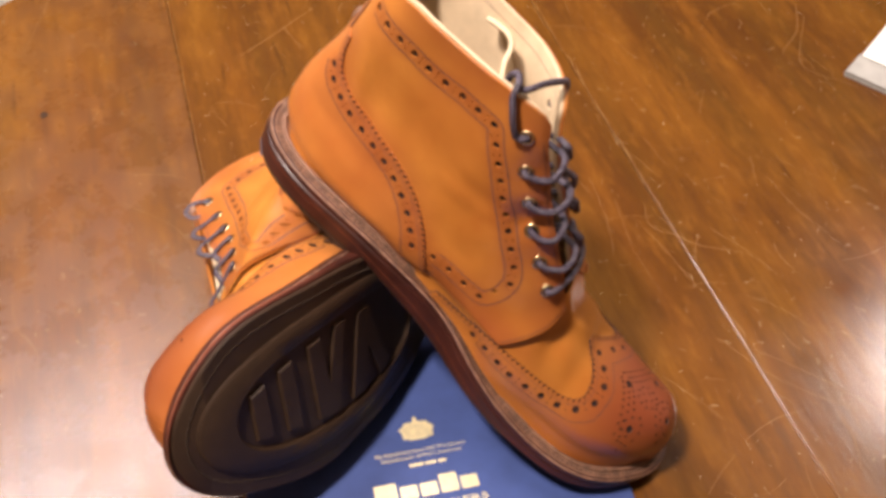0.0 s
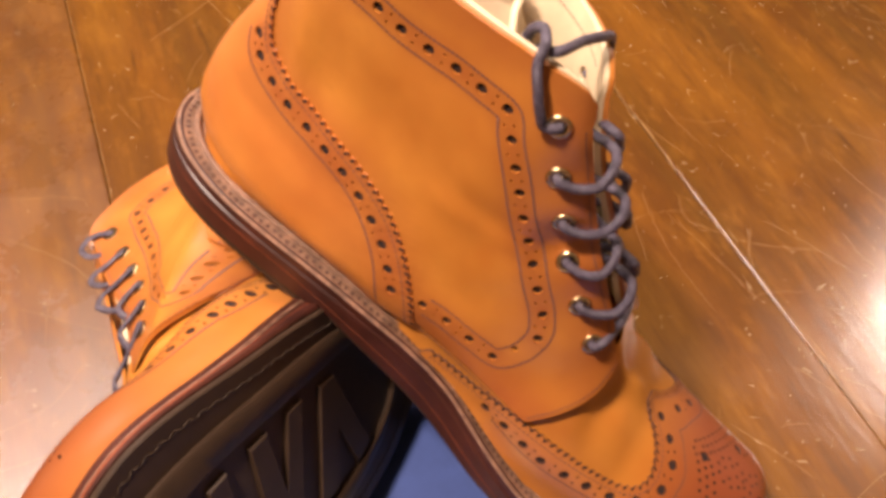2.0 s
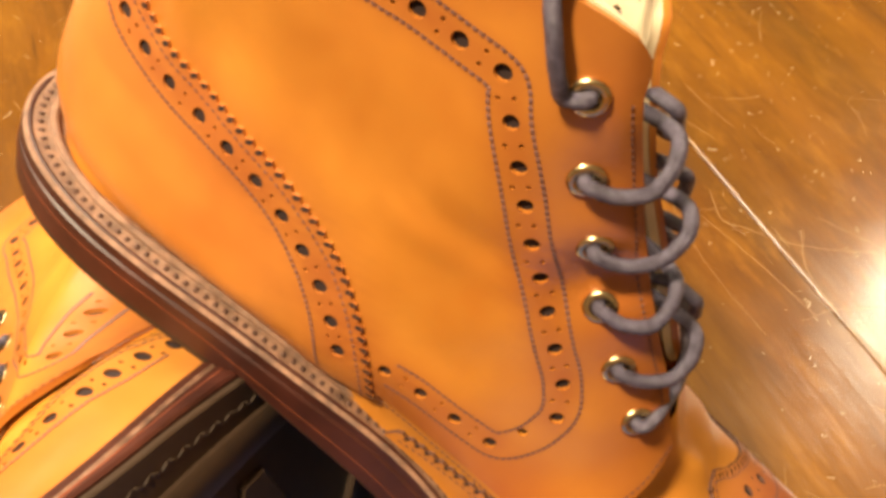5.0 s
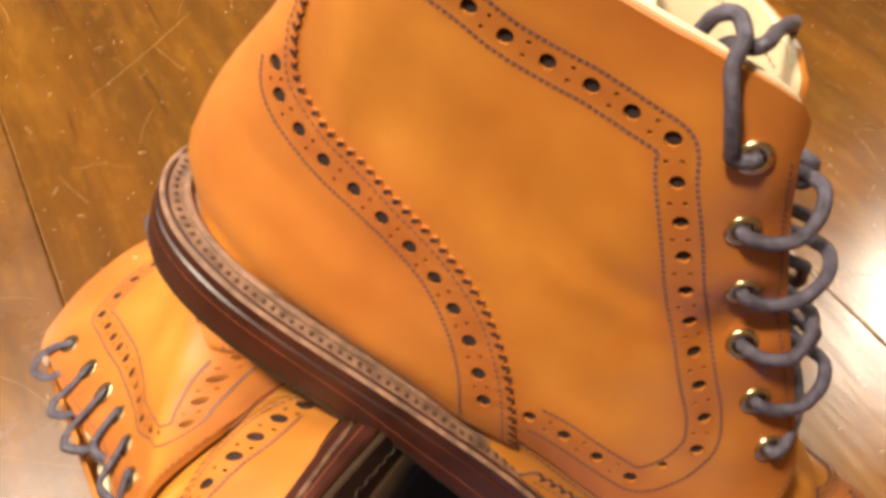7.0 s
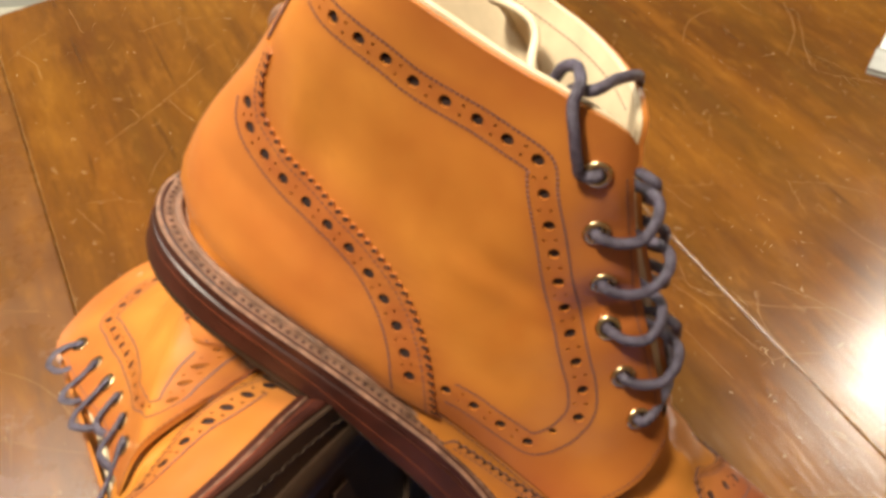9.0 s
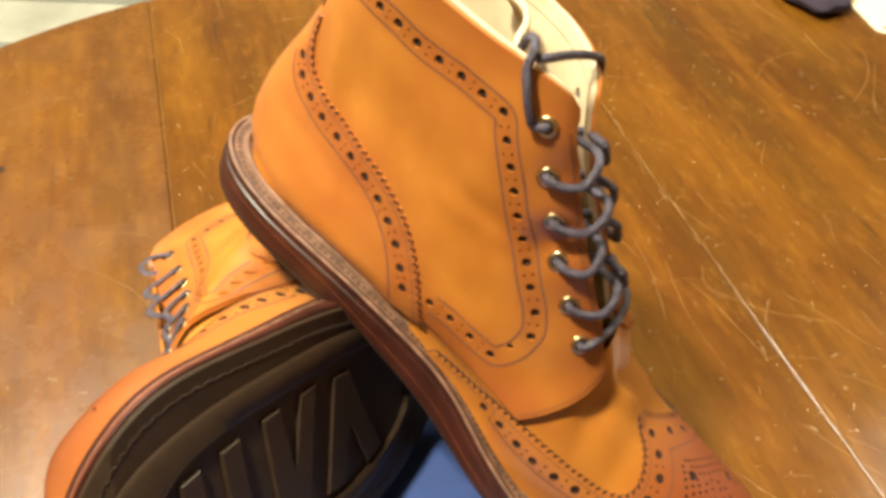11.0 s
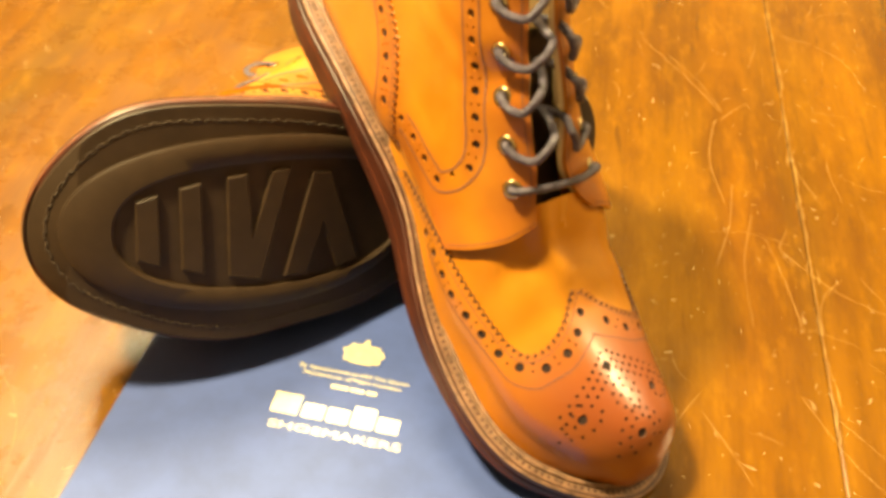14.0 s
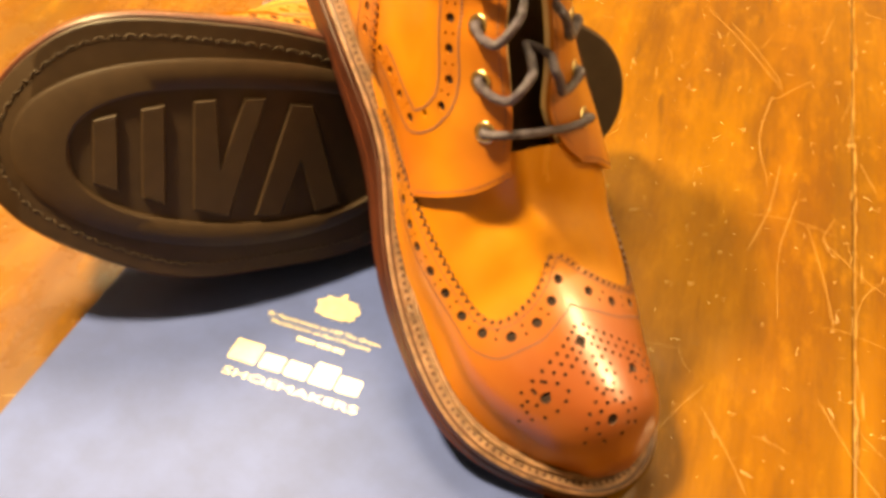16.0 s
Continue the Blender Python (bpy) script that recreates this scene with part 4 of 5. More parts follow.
def boot(name, lying):
    root = new(name)
    kw = dict(mirror=lying)
    for nm, bm, mat, label in leather_parts(lying is not None):
        ob = part(nm, bm, mat, root, label, smooth=nm in ("vamp",), **kw)
        if nm in ("stitching", "perforation_backing"):
            tagged(ob, kind="stuff")
    # tongue
    path = ((0, 182, 70), (0.3, 152, 88), (0.6, 118, 116), (0.85, 86, 150), (1, 67, 168))
    for nm, t0, t1, mat, label in (("tongue", 0, 0.62, M_TONGUE, "tongue coloured dark for the shade of the lacing"), ("tongue_top", 0.6, 1, M_LINING, "cream lined tongue end")):
        rows = []
        for k in range(15):
            t = t0 + (t1 - t0) * k / 14
            x, z = spline(path, t)[0]
            w = (14 + 6 * t) * (1 if t < 0.86 else math.sqrt(max(0.02, 1 - ((t - 0.86) / 0.141) ** 2)))
            rows.append([(x - 3 * s * s - 9 * s * t ** 3, -2 + 8 * t * t + w * s, z - 2.5 * s * s) for s in np.linspace(-1, 1, 13)])
        bm = grid_mesh(rows)
        bmesh.ops.solidify(bm, geom=bm.faces[:], thickness=0.0016)
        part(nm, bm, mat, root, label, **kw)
        if nm == "tongue_top":
            bm = bmesh.new()
            tube(bm, [r[0] for r in rows] + [r for r in rows[-1][1:-1]] + [r[-1] for r in rows[::-1]], 1.5, 8, 3.0)
            part("tongue_edge", bm, M_LINING, root, "rolled cream edge of the tongue", **kw)
    # the rounded stop at the head of the back strip
    bm = bmesh.new()
    bmesh.ops.create_icosphere(bm, subdivisions=3, radius=1)
    seat = lifted([(place((4, 126), -1)[0], 0.0)], 2.4)[0]
    for v in bm.verts:
        v.co = Vector([(seat[k] + (2.2, 3.4, 4.2)[k] * sgn_pow(v.co[k], 0.7)) * 0.001 for k in range(3)])
    part("back_strip_stop", bm, M_WELT, root, "small pale leather stop", **kw)
    # welt, sole and heel
    welt = part("welt", slab(outline(9, 9.5), lambda x: feather(x) - 4.2, lambda x: feather(x) + 0.3), M_WELT, root, "brown storm welt", smooth=False, **kw)
    # its cut side is stained like the sole edge
    welt.data.materials.append(M_EDGE)
    for f in welt.data.polygons:
        if abs(f.normal.z) < 0.6:
            f.material_index = 1
    bm = bmesh.new()
    loop = outline(1.4, 1.8)
    tube(bm, [(x, y, feather(x) + 0.9) for x, y in loop + loop[:1]], 1.3, 8, 4.0)
    part("rand", bm, M_WELT, welt, **kw)
    bm = bmesh.new()
    loop = outline(7.2, 7.6)
    tube(bm, [(x, y, feather(x) - 0.2) for x, y in loop + loop[:1]], 0.8, 8, 4.0)
    part("welt_lip", bm, M_EDGE, welt, "dark burgundy lip of the welt", **kw)
    bm = bmesh.new()
    row_on_loop(bm, outline(4.7, 4.6), lambda x: feather(x) + 0.25, (0, 0, 1), 3.2, 0.5, 1.8, 0.5)
    part("welt_stitching", bm, M_CUT, welt, "dark sunken welt stitches", **kw)
    sole = part("outsole", slab(outline(8.7, 9.3), lambda x: under(x) + 2.2, lambda x: feather(x) - 4.5 - (4.0 * min(1, max(0, (x - 100) / 40)) if lying else 0)), M_EDGE, root, "dark burgundy sole edge", smooth=False, **kw)
    bm = bmesh.new()
    loop = outline(8.0, 8.6)
    tube(bm, [(x, y, (under(x) + 2.2 + feather(x) - 4.5) / 2 - 1.0) for x, y in loop + loop[:1]], 0.8, 8, 4.0)
    part("edge_bead", bm, M_BEAD, sole, "reddish bead round the sole edge", **kw)
    part("rubber_sole", slab(outline(7.0, 7.6), under, lambda x: under(x) + 3.4, 0.5), M_RUBBER, root, "dark brown rubber tread sole", smooth=False, **kw)
    part("tread_ring", tread_ring(), M_RUBBER, root, smooth=False, **kw)
    for bar in BARS:
        part("tread_bar", prism(bmesh.new(), bar, 2.1), M_RUBBER, root, smooth=False, **kw)
    bm = bmesh.new()
    row_on_loop(bm, outline(0.3, 0.8), lambda x: under(x) - 0.02, (0, 0, -1), 3.0, 0.9, 0.9, 0.6, zig=0.8)
    part("sole_stitching", bm, M_CHANNEL, root, **kw)
    heel_loop = [(x, y) for x, y in outline(7.6, 9) if x < 88]
    part("heel", slab(heel_loop, lambda x: 22.5, lambda x: 31), M_EDGE, root, "stacked dark burgundy heel", smooth=False, **kw)
    heel_loop = [(x, y) for x, y in outline(6.0, 8) if x < 85]
    part("heel_cap", slab(heel_loop, lambda x: 18.5, lambda x: 22.3), M_RUBBER, root, "black rubber top piece", smooth=False, **kw)
    # eyelets
    for side in (-1, 1):
        for centre, normal in eyelet_frames(side):
            bm = bmesh.new()
            ring_at(bm, centre, normal, 3.2, 1.15)
            part("eyelet", bm, M_BRASS, root, "antique brass eyelet", **kw)
    extra = [[(62, -12, 160), (50, -26, 172), (44, -34, 180), (40, -42, 178), (38, -45, 170), (42, -45, 163)],
             [(60, -12, 160), (48, -26, 173), (41.5, -34.5, 181), (37.5, -42, 178.5), (36, -45, 170), (42, -45, 163)],
             [(58, -12, 160), (46, -26, 174), (39, -35, 182), (35, -42, 179), (34, -45, 170), (42, -45, 163)]] if lying else []
    lines = lace_lines()
    if lying:
        # the loose first loop stands off the facing, the others hang over its edge towards the toe
        (a, n), fwd, up = eyelet_frames(-1)[0], np.array((0.76, 0, 0.65)), np.array((-0.6, 0, 0.8))
        extra.append([a - n * 3, a + n * 2, a + fwd * 6 + n * 4.5 + up * 2, a + fwd * 14 + n * 3, a + fwd * 18 - n - up * 5, a + fwd * 14 - n * 5 - up * 10, a + fwd * 6 - n * 7 - up * 11, a - fwd * 3 - n * 8 - up * 9])
        lines = []
        for k, (out, drop) in enumerate(((7.0, 12), (10.0, 20), (5.0, 11), (6.5, 14), (5.0, 17)), 1):
            a, n = eyelet_frames(-1)[k]
            x, z = EYELETS[k]
            edge = lifted([place((x + 7.5, z + 5.0), -1)], 3.4)[0]
            extra.append([a - n * 4, a + n * 2.2, (a + edge) / 2 + n * 2.4 - up * 0.5, edge + fwd * out * 0.7 - up * drop * 0.15, edge + fwd * out - n * 2 - up * drop * 0.45,
                          edge + fwd * out * 0.6 - n * 5 - up * drop * 0.8, edge - fwd * 3 - n * 7 - up * drop, edge - fwd * 9 - n * 8 - up * drop])
    for line in lines + extra:
        bm = bmesh.new()
        tube(bm, line, 1.75, 10, 1.3)
        part("lace", bm, M_LACE, root, "waxed blue-grey round lace", **kw)
    return root


# ---- setting ----
def box(name, size, at, mat, kind="structure"):
    bm = bmesh.new()
    bmesh.ops.create_cube(bm, size=1)
    for v in bm.verts:
        v.co = Vector((v.co.x * size[0] + at[0], v.co.y * size[1] + at[1], v.co.z * size[2] + at[2]))
    return tagged(part(name, bm, mat, None, smooth=False), kind=kind)


def wood(name, low, high):
    """Old polished table boards: soft figure, long coloured bands, faint grain, gloss worn from low to high roughness."""
    m, nt, bsdf = material(name)
    broad = noise_of(nt, 5.0, 4, 0.5, (1.7, 0.7, 1))
    bands = noise_of(nt, 3.4, 3, 0.5, (5.0, 0.35, 1))
    grain = noise_of(nt, 22.0, 6, 0.7, (2.6, 0.28, 1))
    fine = noise_of(nt, 160.0, 5, 0.65, (6.0, 0.10, 1))
    blot = noise_of(nt, 11.0, 6, 0.65, (1.6, 0.7, 1))
    info = nt.nodes.new("ShaderNodeObjectInfo")
    c1 = ramp(nt, broad, ((0.30, (0.098, 0.035, 0.0060)), (0.50, (0.152, 0.059, 0.0085)), (0.72, (0.220, 0.093, 0.0110))))
    c2 = mixed(nt, c1, (0.23, 0.083, 0.010), ramp(nt, bands, ((0.52, (0, 0, 0)), (0.70, (0.65, 0.65, 0.65)))))
    c2 = mixed(nt, c2, (0.100, 0.050, 0.0100), ramp(nt, bands, ((0.32, (0.65, 0.65, 0.65)), (0.47, (0, 0, 0)))))
    c2 = mixed(nt, c2, (0.075, 0.026, 0.0065), ramp(nt, grain, ((0.34, (0.36, 0.36, 0.36)), (0.58, (0, 0, 0)))))
    c3 = mixed(nt, c2, (0.27, 0.13, 0.026), ramp(nt, fine, ((0.55, (0, 0, 0)), (0.85, (0.26, 0.26, 0.26)))))
    c3 = mixed(nt, c3, (0.085, 0.028, 0.008), ramp(nt, blot, ((0.25, (0.65, 0.65, 0.65)), (0.47, (0, 0, 0)))))
    flake = noise_of(nt, 48.0, 5, 0.7, (1.7, 0.55, 1))
    c3 = mixed(nt, c3, (0.34, 0.150, 0.022), ramp(nt, flake, ((0.52, (0, 0, 0)), (0.74, (0.34, 0.34, 0.34)))))
    c3 = mixed(nt, c3, (0.070, 0.024, 0.007), ramp(nt, flake, ((0.28, (0.36, 0.36, 0.36)), (0.46, (0, 0, 0)))))
    flame = noise_of(nt, 7.0, 5, 0.6, (5.2, 0.62, 1))
    c3 = mixed(nt, c3, (0.36, 0.150, 0.020), ramp(nt, flame, ((0.55, (0, 0, 0)), (0.70, (0.22, 0.22, 0.22)))))
    c3 = mixed(nt, c3, (0.052, 0.019, 0.006), ramp(nt, flame, ((0.30, (0.42, 0.42, 0.42)), (0.45, (0, 0, 0)))))
    vein = noise_of(nt, 18.0, 4, 0.55, (7.0, 0.45, 1))
    c3 = mixed(nt, c3, (0.045, 0.017, 0.006), ramp(nt, vein, ((0.29, (0.5, 0.5, 0.5)), (0.37, (0, 0, 0)))))
    tint = ramp(nt, info.outputs["Random"], ((0.0, (0.73, 0.69, 0.62)), (1.0, (0.84, 0.80, 0.72))))
    nt.links.new(mixed(nt, c3, tint, 1.0, "MULTIPLY"), bsdf.inputs["Base Color"])
    haze = noise_of(nt, 16.0, 8, 0.75)
    nt.links.new(ramp(nt, haze, ((0.3, (low,) * 3), (0.7, (high,) * 3))), bsdf.inputs["Roughness"])
    bsdf.inputs["Specular IOR Level"].default_value = 0.46
    bump(nt, bsdf, noise_of(nt, 60.0, 4, 0.6, (4.0, 0.6, 1)), 0.09, 0.0015)
    return m


M_WALL = plain("warm_plaster", (0.44, 0.37, 0.29), 0.9, grain=3)
M_CEILING = plain("white_ceiling_paint", (0.70, 0.69, 0.68), 0.9, grain=3, spread=0.05)
M_FLOOR = plain("pale_woven_mat", (0.60, 0.57, 0.46), 0.85, grain=8, relief=0.3)
M_STRIPE = plain("grey_mat_stripe", (0.33, 0.32, 0.27), 0.85, grain=8)
M_WOOD_WORN = wood("worn_table_wood", 0.20, 0.36)
M_WOOD = wood("polished_table_wood", 0.12, 0.25)
M_LEG = plain("dark_turned_wood", (0.11, 0.043, 0.012), 0.35, grain=25, spread=0.35)
M_KNOT = plain("dark_knot", (0.030, 0.014, 0.006), 0.3, grain=200, spread=0.4)
M_SCRATCH = plain("pale_scratch", (0.31, 0.168, 0.052), 0.4, grain=300)
M_SPECK = plain("bright_speck", (0.74, 0.58, 0.34), 0.35, grain=300)
M_CARD = plain("blue_card", (0.042, 0.070, 0.215), 0.55, grain=60, spread=0.12, relief=0.25, depth=0.0003, coat=0.0)
M_CARD.node_tree.nodes["Principled BSDF"].inputs["Specular IOR Level"].default_value = 0.33
M_GOLD = plain("gold_foil", (0.86, 0.74, 0.44), 0.42, metal=0.55, grain=300)
M_WHITE = plain("white_plastic", (0.80, 0.78, 0.72), 0.35, grain=40, spread=0.05)
M_GREY = plain("grey_crimp", (0.34, 0.33, 0.30), 0.45, grain=60)
M_TAG = plain("cream_tag_card", (0.82, 0.66, 0.45), 0.6, grain=60, spread=0.05)
M_PURPLE = plain("dark_purple_cloth", (0.025, 0.014, 0.028), 0.9, grain=90)

box("floor", (6, 6, 0.05), (0, 0.4, -0.775), M_WALL)
box("ceiling", (6, 6, 0.05), (0, 0.4, 1.95), M_CEILING)
for nm, size, at in (("wall_north", (6, 0.1, 2.7), (0, 3.45, 0.575)), ("wall_south", (6, 0.1, 2.7), (0, -2.65, 0.575)),
                     ("wall_east", (0.1, 6, 2.7), (3.05, 0.4, 0.575)), ("wall_west", (0.1, 6, 2.7), (-3.05, 0.4, 0.575))):
    box(nm, size, at, M_WALL)

# a pale striped mat below the table's edge
mat_root = new("floor_mat")
bm = bmesh.new()
bmesh.ops.create_cube(bm, size=1)
for v in bm.verts:
    v.co = Vector((-1.1 + v.co.x * 1.8, 1.6 + v.co.y * 2.4, -0.744 + v.co.z * 0.012))
part("weave", bm, M_FLOOR, mat_root, smooth=False)
for k in range(9):
    bm = bmesh.new()
    bmesh.ops.create_cube(bm, size=1)
    for v in bm.verts:
        v.co = Vector((-1.1 + v.co.x * 1.8, 0.62 + 0.24 * k + v.co.y * 0.035, -0.7375 + v.co.z * 0.004))
    part("stripe", bm, M_STRIPE, mat_root, smooth=False)
tagged(mat_root, "pale cream floor mat with thin grey stripes", "mat")

# ---- table ----
ALONG, ACROSS = Vector((0.29, -0.957, 0)).normalized(), Vector((0.957, 0.29, 0)).normalized()
CORNER, RADIUS = Vector((0.04, 0.467, 0)), 0.50
V0, U0 = CORNER.dot(ACROSS), CORNER.dot(ALONG)


def back_end(v):
    """Where the boards end at the back, along the boards, at v across them: the table's corner is rounded."""
    d = V0 - v
    return U0 - (RADIUS if d <= 0 else math.sqrt(max(0, RADIUS ** 2 - d * d)))


def table():
    root = new("table")
    cuts = (V0 - RADIUS, 0.016, 0.345, 0.675, 1.0)
    for a, b in zip(cuts, cuts[1:]):
        a, b = a + 0.0001, b - 0.0001
        n = 24
        vs = [a + (b - a) * k / n for k in range(n + 1)]
        loop = [(v, back_end(v)) for v in vs] + [(vs[-1], 0.75), (vs[0], 0.75)]
        if abs(loop[0][1] - U0) < 1e-3:
            loop[0] = (loop[0][0], U0)
        bm = bmesh.new()
        rings = []
        for inset, z in ((0, -0.03), (0, -0.0012), (0.0003, -0.0004), (0.0011, 0.0)):
            ring = []
            for i, (v, u) in enumerate(loop):
                vv = v + (inset if v <= a + 1e-9 else -inset if v >= b - 1e-9 else 0)
                p = ACROSS * vv + ALONG * (u + (inset if i <= n else -inset))
                ring.append(bm.verts.new((p.x, p.y, z)))
            rings.append(ring)
        m = len(loop)
        for r, s in zip(rings, rings[1:]):
            for i in range(m):
                bm.faces.new((r[i], r[(i + 1) % m], s[(i + 1) % m], s[i]))
        bm.faces.new(rings[-1])
        bm.faces.new(rings[0][::-1])
        turn = Matrix.Rotation(math.atan2(ACROSS.y, ACROSS.x), 4, "Z")
        bmesh.ops.transform(bm, matrix=turn.inverted(), verts=bm.verts)
        bmesh.ops.recalc_face_normals(bm, faces=bm.faces)
        ob = part("board", bm, M_WOOD_WORN if a < 0 else M_WOOD, root, smooth=False)
        for f in ob.data.polygons:
            f.use_smooth = False
        ob.matrix_local = turn
    # apron and turned legs
    for v, u0, u1 in ((0.06, -0.35, 0.66), (0.93, -0.40, 0.66)):
        bm = bmesh.new()
        bmesh.ops.create_cube(bm, size=1)
        for q in bm.verts:
            p = ACROSS * (v + q.co.x * 0.022) + ALONG * (u0 + (u1 - u0) * (q.co.y + 0.5))
            q.co = Vector((p.x, p.y, -0.0795 + q.co.z * 0.098))
        part("apron", bm, M_LEG, root, smooth=False)
    for v, u in ((0.06, -0.38), (0.93, -0.43), (0.06, 0.69), (0.93, 0.69)):
        p = ACROSS * v + ALONG * u
        bm = bmesh.new()
        rings = []
        for z, r in ((-0.0302, 0.034), (-0.13, 0.034), (-0.14, 0.026), (-0.155, 0.032), (-0.18, 0.027), (-0.45, 0.021), (-0.66, 0.017), (-0.68, 0.023), (-0.70, 0.023), (-0.72, 0.016), (-0.7495, 0.014)):
            rings.append([bm.verts.new((p.x + r * math.cos(a), p.y + r * math.sin(a), z)) for a in np.arange(20) * math.pi / 10])
        for a, b in zip(rings, rings[1:]):
            for i in range(20):
                bm.faces.new((a[i], a[(i + 1) % 20], b[(i + 1) % 20], b[i]))
        bm.faces.new(rings[0])
        bm.faces.new(rings[-1][::-1])
        bmesh.ops.recalc_face_normals(bm, faces=bm.faces)
        part("leg", bm, M_LEG, root, smooth=False)
    # scratches and specks, worn into the polish
    rng = random.Random(5)
    bm = bmesh.new()

    specks = bmesh.new()

    def stroke(points, width, bm=bm):
        p = smooth_line(points, 0.006)
        t = np.gradient(p, axis=0)
        rows = []
        for k in range(len(p)):
            s = np.array((-t[k][1], t[k][0])) / max(1e-9, np.hypot(*t[k])) * width * (0.25 if k in (0, len(p) - 1) else rng.uniform(0.6, 1.2)) / 2
            rows.append((bm.verts.new((p[k][0] + s[0], p[k][1] + s[1], 0.0001)), bm.verts.new((p[k][0] - s[0], p[k][1] - s[1], 0.0001))))
        for a, b in zip(rows, rows[1:]):
            bm.faces.new((a[0], a[1], b[1], b[0]))

    for v in (0.016, 0.345):
        for k in range(3):
            u0 = back_end(v) + 0.02 + 0.36 * k
            line = [ACROSS * (v + 0.0007 + rng.uniform(-0.0003, 0.0003)) + ALONG * (u0 + 0.06 * i) for i in range(7)]
            stroke([(p.x, p.y) for p in line], 0.00022)
    # the polish is scuffed along the open seam
    for k in range(150):
        p = ACROSS * (0.345 + rng.gauss(0.0008, 0.0014)) + ALONG * rng.uniform(back_end(0.345) + 0.02, 0.62)
        q = p + ALONG * rng.uniform(0.003, 0.016) + ACROSS * rng.gauss(0, 0.0009)
        stroke([(p.x, p.y), (q.x, q.y)], rng.uniform(0.0002, 0.0006))
    for line in LONG_SCRATCHES:
        stroke(line, 0.00024)
    for k in range(3700):
        x, y = rng.uniform(-0.42 if k < 3000 else 0.1, 0.75), rng.uniform(0.15, 0.9)
        if back_end(ACROSS.dot(Vector((x, y, 0)))) + 0.02 > ALONG.dot(Vector((x, y, 0))) or ACROSS.dot(Vector((x, y, 0))) < V0 - RADIUS + 0.02:
            continue
        if k % 14 or k > 3000:
            a, ln = rng.uniform(0, 6.28), rng.uniform(0.0007, 0.0026) * (2.2 if k % 9 == 0 else rng.uniform(0.5, 1))
            stroke([(x, y), (x + ln * math.cos(a), y + ln * math.sin(a))], rng.uniform(0.0004, 0.0009), specks)
        else:
            a, ln = rng.gauss(2.1, 0.9), rng.uniform(0.015, 0.05) * (2.2 if k % 3 == 0 else 1)
            c = rng.uniform(-0.3, 0.3)
            stroke([(x, y), (x + ln * 0.5 * math.cos(a), y + ln * 0.5 * math.sin(a)), (x + ln * math.cos(a + c), y + ln * math.sin(a + c))], rng.uniform(0.00012, 0.00025))
    knot = bmesh.new()
    ring = []
    for k in range(20):
        a = 2 * math.pi * k / 20
        p = Vector((-0.286, 0.618, 0)) + ALONG * (0.0042 * math.cos(a) * rng.uniform(0.85, 1.15)) + ACROSS * (0.0030 * math.sin(a) * rng.uniform(0.85, 1.15))
        ring.append(knot.verts.new((p.x, p.y, 0.00012)))
    knot.faces.new(ring)
    part("knot", knot, M_KNOT, root, "small dark knot in the board", smooth=False)
    tagged(part("scratch", bm, M_SCRATCH, root, smooth=False), "fine pale scratches", kind="stuff")
    tagged(part("speck", specks, M_SPECK, root, smooth=False), "tiny bright nicks in the polish", kind="stuff")
    return tagged(root, "polished brown wooden board table with fine scratches", "table")


LONG_SCRATCHES = (
    ((0.117, 0.637), (0.127, 0.588), (0.146, 0.551)),
    ((0.175, 0.531), (0.192, 0.502), (0.211, 0.464)),
    ((0.176, 0.385), (0.200, 0.363), (0.209, 0.353)),
    ((-0.087, 0.785), (-0.118, 0.740), (-0.148, 0.701)),
    ((-0.111, 0.751), (-0.091, 0.719)),
    ((-0.190, 0.558), (-0.160, 0.552)),
    ((0.375, 0.812), (0.353, 0.732), (0.395, 0.704)),
    ((0.159, 0.665), (0.177, 0.610), (0.198, 0.581)),
    ((-0.194, 0.369), (-0.145, 0.388)),
    ((-0.227, 0.555), (-0.169, 0.555)),
    ((-0.192, 0.341), (-0.157, 0.338)),
)
table()

# ---- printed card under the boots ----
TEXT_X = Vector((0.97, 0.243, 0)).normalized()
TEXT_Y = Vector((-TEXT_X.y, TEXT_X.x, 0))
CARD_Z = 0.005


def flat(bm, outline_pts, at, rise=0.00035):
    """A flat printed shape on the card; points are millimetres along and up the lettering."""
    top = [bm.verts.new(at + TEXT_X * (x * 0.001) + TEXT_Y * (y * 0.001) + Vector((0, 0, rise))) for x, y in outline_pts]
    low = [bm.verts.new(v.co - Vector((0, 0, rise + 0.001))) for v in top]
    bm.faces.new(top)
    n = len(top)
    for i in range(n):
        bm.faces.new((top[i], low[i], low[(i + 1) % n], top[(i + 1) % n]))


def lettering(name, words, at, height, parent, width=None):
    cu = bpy.data.curves.new(name, "FONT")
    cu.body, cu.size, cu.extrude = words, 1.0, 0.0
    cu.resolution_u = 3
    tmp = new(name, cu)
    bpy.context.view_layer.update()
    me = bpy.data.meshes.new_from_object(tmp.evaluated_get(bpy.context.evaluated_depsgraph_get()))
    bpy.data.objects.remove(tmp)
    xs = [v.co.x for v in me.vertices]
    ys = [v.co.y for v in me.vertices]
    sy = height / 0.72
    sx = width / (max(xs) - min(xs)) if width else sy
    for v in me.vertices:
        p = at + TEXT_X * ((v.co.x - min(xs)) * sx * 0.001) + TEXT_Y * (v.co.y * sy * 0.001)
        v.co = (p.x, p.y, at.z + 0.0003)
    me.materials.append(M_GOLD)
    ob = new(name, me)
    ob.parent = parent
    return tagged(ob, "gold printed words")


